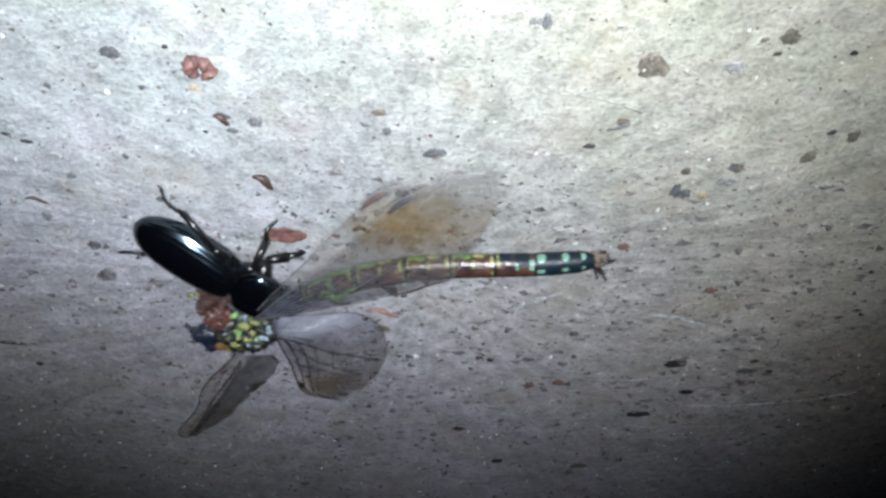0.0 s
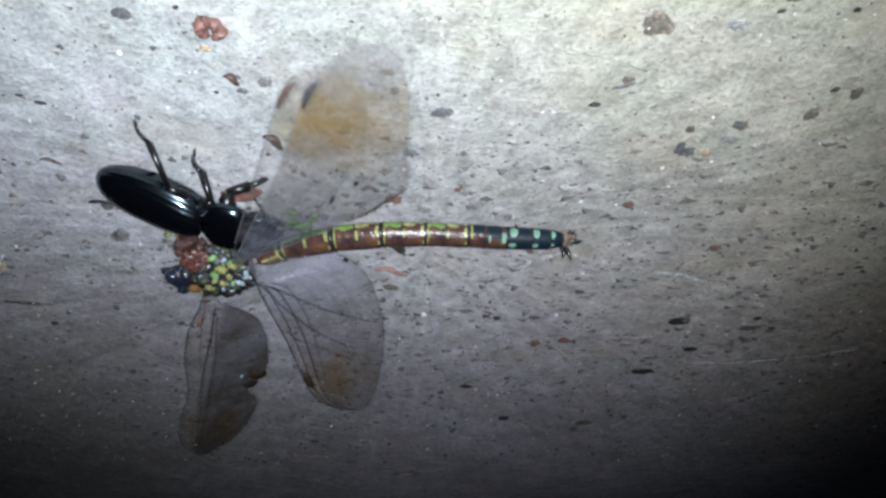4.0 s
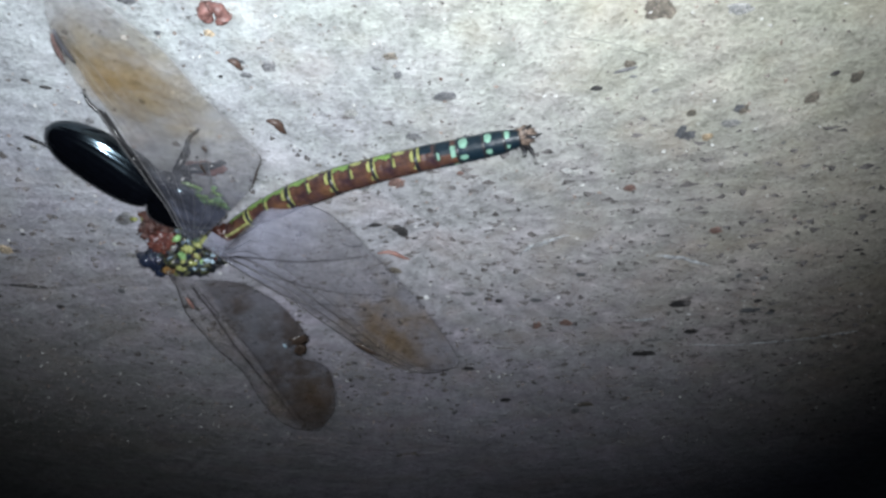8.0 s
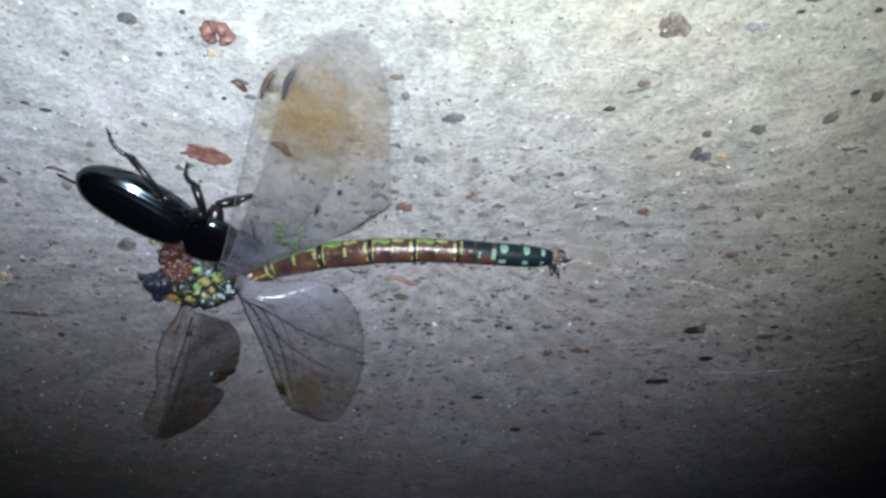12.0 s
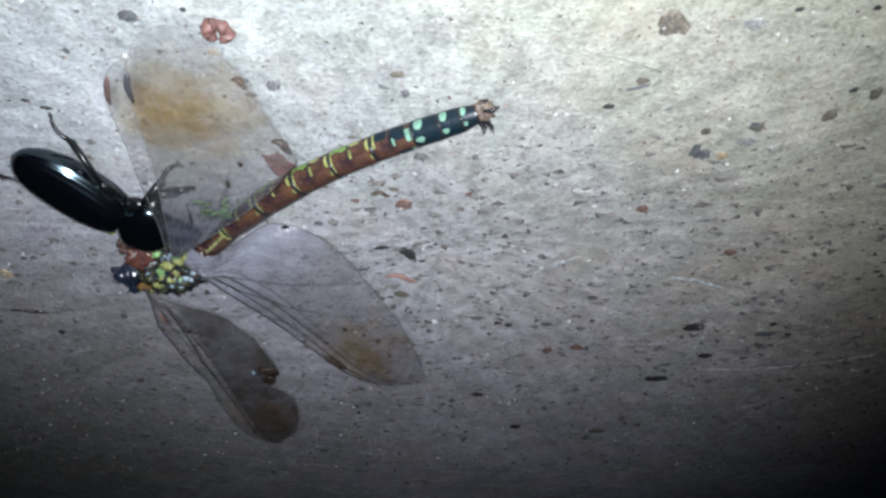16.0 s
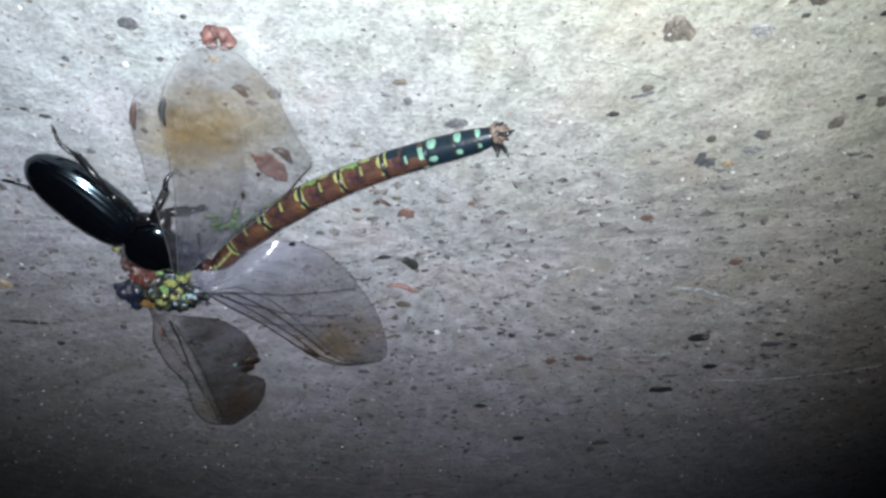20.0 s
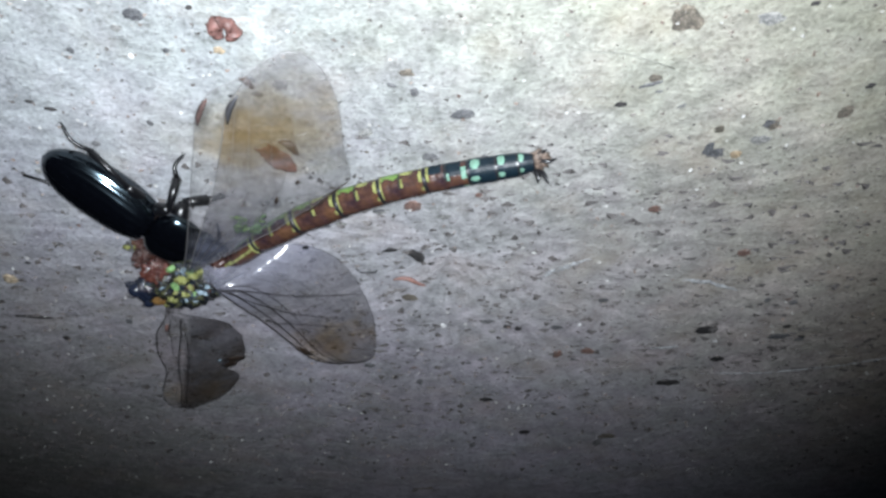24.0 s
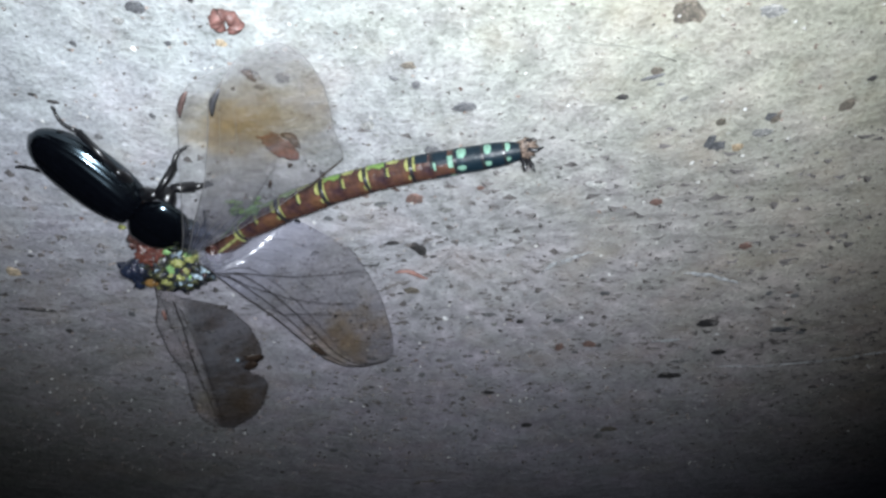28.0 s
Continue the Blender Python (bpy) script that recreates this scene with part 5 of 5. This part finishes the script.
    # seconds; for near hind, far hind and far fore wing: direction, rise, twist
    wings = [
        (0, 64.8, 13.9, 5.8, -83.7, -11.9, -6.4, -115.1, -4.9, -30.7),
        (0.4, 72.5, 18.5, 3.8, -57.5, 1.5, -17.9, -94.3, 2.3, -19.1),
        (1, 85.0, 5.5, -4.1, -54.9, 7.1, -15.7, -92.1, 9.5, -24.8),
        (2, 85.5, 7.6, -3.5, -55.8, 4.1, -18.3, -93.3, 4.3, -17.2),
        (3, 80.3, 6.5, 2.6, -67.5, 0.7, -29.8, -104.0, 3.6, -20.5),
        (3.5, 72.6, 10.3, 6.3, -80.1, -1.9, -24.4, -111.6, 0.5, -16.6),
        (4, 73.0, 11.0, 4.8, -73.2, 8.0, -17.3, -106.7, 11.8, -17.6),
        (4.5, 89.5, 12.7, -3.0, -34.5, 15.2, -8.4, -73.8, 14.5, -17.4),
        (6.5, 87.1, 10.0, -0.7, -44.3, 8.5, -10.7, -83.5, 8.8, -18.0),
        (6.9, 86.2, 9.0, -2.0, -43.8, 8.8, -11.7, -83.1, 8.3, -15.5),
        (7, 84.4, 14.2, 6.4, -37.3, 12.2, -14.1, -80.2, 8.9, -17.0),
        (7.4, 93.1, 14.7, -8.1, -26.3, 13.8, -11.5, -69.1, 8.8, -6.2),
        (8, 93.4, 10.3, -9.3, -22.4, 20.1, -17.9, -72.7, 11.8, -15.4),
        (8.5, 87.8, 9.1, -5.1, -50.2, 7.8, -18.9, -88.2, 3.5, -1.7),
        (9, 86.4, 8.7, 1.2, -53.7, 3.8, -21.1, -89.7, 0.6, 0.3),
        (9.6, 78.2, 14.0, 4.1, -50.8, 8.8, -15.3, -88.7, 8.0, -5.0),
        (9.8, 82.6, 20.3, 9.1, -36.7, 9.9, -12.9, -77.7, 5.8, -3.1),
        (10, 92.3, 20.9, 1.3, -14.4, 17.1, -30.6, -60.4, 10.4, -21.7),
        (10.5, 86.3, 11.1, 0.9, -47.4, 6.9, -15.5, -84.7, 4.9, -5.7),
        (11, 77.2, 7.2, -3.4, -66.9, 3.7, -31.3, -103.4, 2.2, -10.6),
        (12, 73.6, 7.5, -2.7, -79.3, 5.2, -4.7, -112.3, 4.9, -19.3),
        (12.5, 65.5, 9.2, -3.9, -93.6, 6.6, -31.1, -122.8, 7.6, -15.3),
        (14.5, 81.8, 12.2, -0.4, -43.8, 17.0, -15.8, -85.0, 13.6, 4.3),
        (15, 77.5, 8.1, -1.2, -57.9, 11.0, -27.8, -97.2, 8.2, -6.9),
        (15.1, 78.9, 8.7, -0.9, -55.1, 11.0, -26.3, -94.7, 8.1, -5.7),
        (15.3, 85.7, 11.6, 0.6, -42.1, 11.2, -19.2, -82.8, 7.5, -0.0),
        (15.5, 87.1, 12.2, 0.9, -39.3, 11.2, -17.7, -80.2, 7.4, 1.2),
        (16, 82.2, 15.0, 9.6, -40.4, 9.5, -15.0, -80.5, 5.8, 2.1),
        (17, 85.2, 11.1, 0.7, -44.7, 7.4, -17.0, -84.8, 4.8, -4.6),
        (17.5, 84.9, 16.9, 13.1, -41.7, 2.4, -17.0, -81.8, 0.9, -6.1),
        (17.8, 83.2, 16.5, 12.4, -43.9, -1.5, -16.7, -82.3, -1.9, -8.4),
        (18, 83.4, 18.8, 16.8, -45.3, -4.1, -16.2, -82.7, -3.7, -10.4),
        (18.2, 89.6, 20.1, 12.4, -45.6, -4.0, -16.2, -84.2, -3.2, -11.7),
        (18.5, 85.3, 15.8, 12.5, -46.0, -3.8, -16.5, -86.3, -2.5, -13.3),
        (19, 85.0, 10.6, 5.1, -52.1, -4.8, -18.4, -91.4, -2.0, -16.6),
        (19.2, 85.3, 9.4, 3.1, -53.0, -5.2, -17.9, -91.7, -2.0, -16.8),
        (20, 79.3, 15.3, 19.3, -56.3, -6.6, -16.2, -92.8, -2.0, -16.6),
        (20.8, 77.6, 20.8, 23.5, -53.0, -4.1, -19.5, -88.8, -0.3, -14.0),
        (21, 74.9, 21.6, 27.2, -52.1, -3.4, -20.4, -87.7, 0.3, -13.4),
        (21.5, 80.6, 12.9, 10.6, -59.1, -7.4, -14.6, -97.4, -3.9, -15.7),
        (23.5, 78.1, 12.0, 9.8, -66.9, -7.5, -14.4, -106.3, -4.1, -19.1),
        (24, 73.5, 14.1, 14.8, -63.6, -7.5, -14.7, -105.9, -5.3, -14.4),
        (25, 72.8, 16.2, 18.5, -63.2, -6.8, -15.8, -101.7, -1.4, -17.9),
        (26, 74.3, 17.5, 17.5, -59.3, -4.9, -18.5, -95.9, -0.3, -17.8),
        (27, 73.8, 15.4, 18.2, -61.8, -4.2, -19.0, -99.8, 0.1, -7.6),
        (28, 74.7, 16.8, 18.1, -57.1, -1.3, -25.8, -93.9, 2.7, -11.5),
    ]
    # seconds; neck x, y (mm), heading
    beetle_rows = [
        (0, -30.7, 9.6, -29.9),
        (0.5, -38.9, 13.3, -24.5),
        (1, -38.8, 18.4, -10.6),
        (1.5, -39.4, 18.1, -12.1),
        (2, -40.8, 17.7, -15.8),
        (2.5, -40.9, 16.9, -23.6),
        (3, -39.4, 15.8, -24.5),
        (3.5, -37.6, 14.0, -25.6),
        (4, -36.5, 15.9, -15.2),
        (4.5, -43.1, 20.5, -28.2),
        (6.5, -41.6, 19.2, -23.2),
        (6.9, -41.3, 19.0, -23.7),
        (7, -41.4, 19.0, -24.7),
        (7.5, -47.2, 18.3, -45.7),
        (8, -44.9, 19.9, -32.4),
        (8.5, -43.2, 19.2, -23.2),
        (9, -42.3, 19.4, -16.6),
        (9.6, -42.1, 18.9, -19.3),
        (10, -50.6, 17.1, -47.2),
        (10.5, -44.6, 20.2, -27.7),
        (11, -41.2, 17.7, -22.2),
        (11.5, -41.7, 18.4, -23.7),
        (12, -40.8, 17.4, -24.8),
        (12.5, -35.6, 17.0, -17.2),
        (14.5, -44.0, 21.1, -13.6),
        (15, -42.3, 19.4, -18.2),
        (15.1, -43.2, 19.5, -19.9),
        (15.3, -48.9, 20.2, -28.4),
        (15.5, -50.1, 20.4, -30.2),
        (16, -50.5, 19.8, -30.7),
        (16.5, -50.6, 20.6, -26.2),
        (17, -50.4, 21.8, -21.8),
        (17.5, -50.6, 19.7, -35.9),
        (18, -49.7, 17.5, -42.3),
        (18.5, -50.9, 17.7, -43.4),
        (19, -50.1, 16.7, -41.2),
        (19.5, -49.8, 15.5, -41.8),
        (20, -49.3, 16.7, -40.2),
        (20.5, -50, 17.8, -40.9),
        (21, -50.5, 17.9, -40.9),
        (21.5, -50.1, 17.5, -40.8),
        (23.5, -47.1, 16.9, -32.8),
        (24, -47, 17.1, -35.7),
        (24.5, -47.8, 18.1, -36.5),
        (25, -48.4, 17.7, -39.7),
        (26, -48.8, 18.5, -41.3),
        (27, -48.6, 19.5, -37),
        (28, -49.1, 19.3, -40.2),
    ]
    # seconds; turn of neck shield and head against the wing cases, degrees
    nods = ((0, -3), (1, -3), (3, -2), (3.5, 0), (4, 8), (4.5, 0), (9, -4), (9.6, -3), (12, 0), (15, 0), (15.5, 5), (18.5, 3), (20, 0), (28, -2))
    leaf_rows = [
        (0, -23.2, 15.4, 0),
        (0.4, -23.2, 15.8, 0),
        (2, -33.1, 15.3, 40),
        (3, -33.1, 16.3, 40),
        (3.5, -32.2, 15.1, 20),
        (4, -31.9, 15.3, 20),
        (6.5, -33.3, 17.3, 20),
        (8, -38.1, 18.1, 0),
        (10, -37.3, 25.0, -10),
        (11, -37.5, 27.6, -20),
        (12, -36.2, 27.6, -20),
        (12.5, -35.8, 26.8, -25),
        (14.5, -27.0, 23.3, -60),
        (15.5, -25.4, 24.3, -60),
        (17, -25.0, 24.2, -60),
        (18, -25.5, 24.5, -60),
        (18.5, -26.8, 25.9, -60),
        (19, -26.8, 25.8, -60),
        (20, -26.7, 26.4, -60),
        (21, -25.9, 27.4, -50),
        (21.5, -26.3, 26.7, -50),
        (23.5, -26.6, 26.4, -50),
        (25, -26.6, 26.5, -50),
        (28, -26.4, 27.6, -50),
    ]
    walk(dragonfly, [(t, pose(x * MM, y * MM, 0.0006, 0, 0, h)) for t, x, y, h, *_ in body])
    for k, (seg, length) in enumerate(abdomen):
        rows = []
        for t, x, y, h, ax, ay, h0, h1, h2 in body:
            px, py, ph = chain(ax * MM, ay * MM, h0, h1, h2)[k]
            rows.append((t, pose(x * MM, y * MM, 0, 0, 0, h).inverted() @ pose(px, py, 0.0030 - 0.00008 * k, 0, 0, ph)))
        walk(seg, rows)
    near_hind, near_fore, far_hind, far_fore = WINGS
    places = {t: (x * MM, y * MM, h) for t, x, y, h, *_ in body}
    roots = ((7.8, 8.7, 8.7), (8.4, 3.3, 8.7), (-3.3, -2.1, 8.7))
    walk(near_hind, [(t, wing_pose(*places[t], roots[0], a, e, w)) for t, a, e, w, *_ in wings])
    walk(near_fore, [(t, wing_pose(*places[t], (roots[0][0] - 1.0, roots[0][1], roots[0][2] - 0.6), a - 0.85 + 0.08 * max(0, w), e - 1.0, w * 0.8)) for t, a, e, w, *_ in wings])
    walk(far_hind, [(t, wing_pose(*places[t], roots[1], *row[3:6])) for t, *row in wings])
    walk(far_fore, [(t, wing_pose(*places[t], roots[2], *row[6:9])) for t, *row in wings])
    # seconds; 0: standing nose up, 1: crouched and turned further in
    crouch = ((0, 0), (7.5, 0), (8.5, 1), (17, 1), (17.5, 0.3), (18, 0), (28, 0))
    stands = []
    for t, x, y, h in beetle_rows:
        k = np.interp(t, *zip(*crouch))
        stands.append((t, pose((x - 0.45 * k) * MM, (y - 2.57 * k) * MM, 0.0034 - 0.0008 * k, 0, -14 + 6 * k, h - 8.2 * k)))
    walk(beetle, stands)
    for piece in forebody:
        walk(piece, [(t, pose(0, 0, 0, 0, 0, turn)) for t, turn in nods])
    for pieces, knee, planted in stepping:
        ts, xs, ys = zip(*planted)
        rows = []
        for t, m in stands:
            spot = m.inverted() @ Vector((np.interp(t, ts, xs) * MM, np.interp(t, ts, ys) * MM, 0.0005)) / 0.91
            way = spot - knee * MM
            rows.append((t, Matrix.Translation(knee * MM) @ Matrix.Rotation(math.atan2(way.y, way.x), 4, "Z") @ Matrix.Rotation(-math.atan2(way.z, math.hypot(way.x, way.y)), 4, "Y")))
        for piece in pieces:
            walk(piece, rows)
    walk(leaf_scrap, [(t, pose(x * MM, y * MM, 0.0002, 0, 0, h)) for t, x, y, h in leaf_rows])


motions()
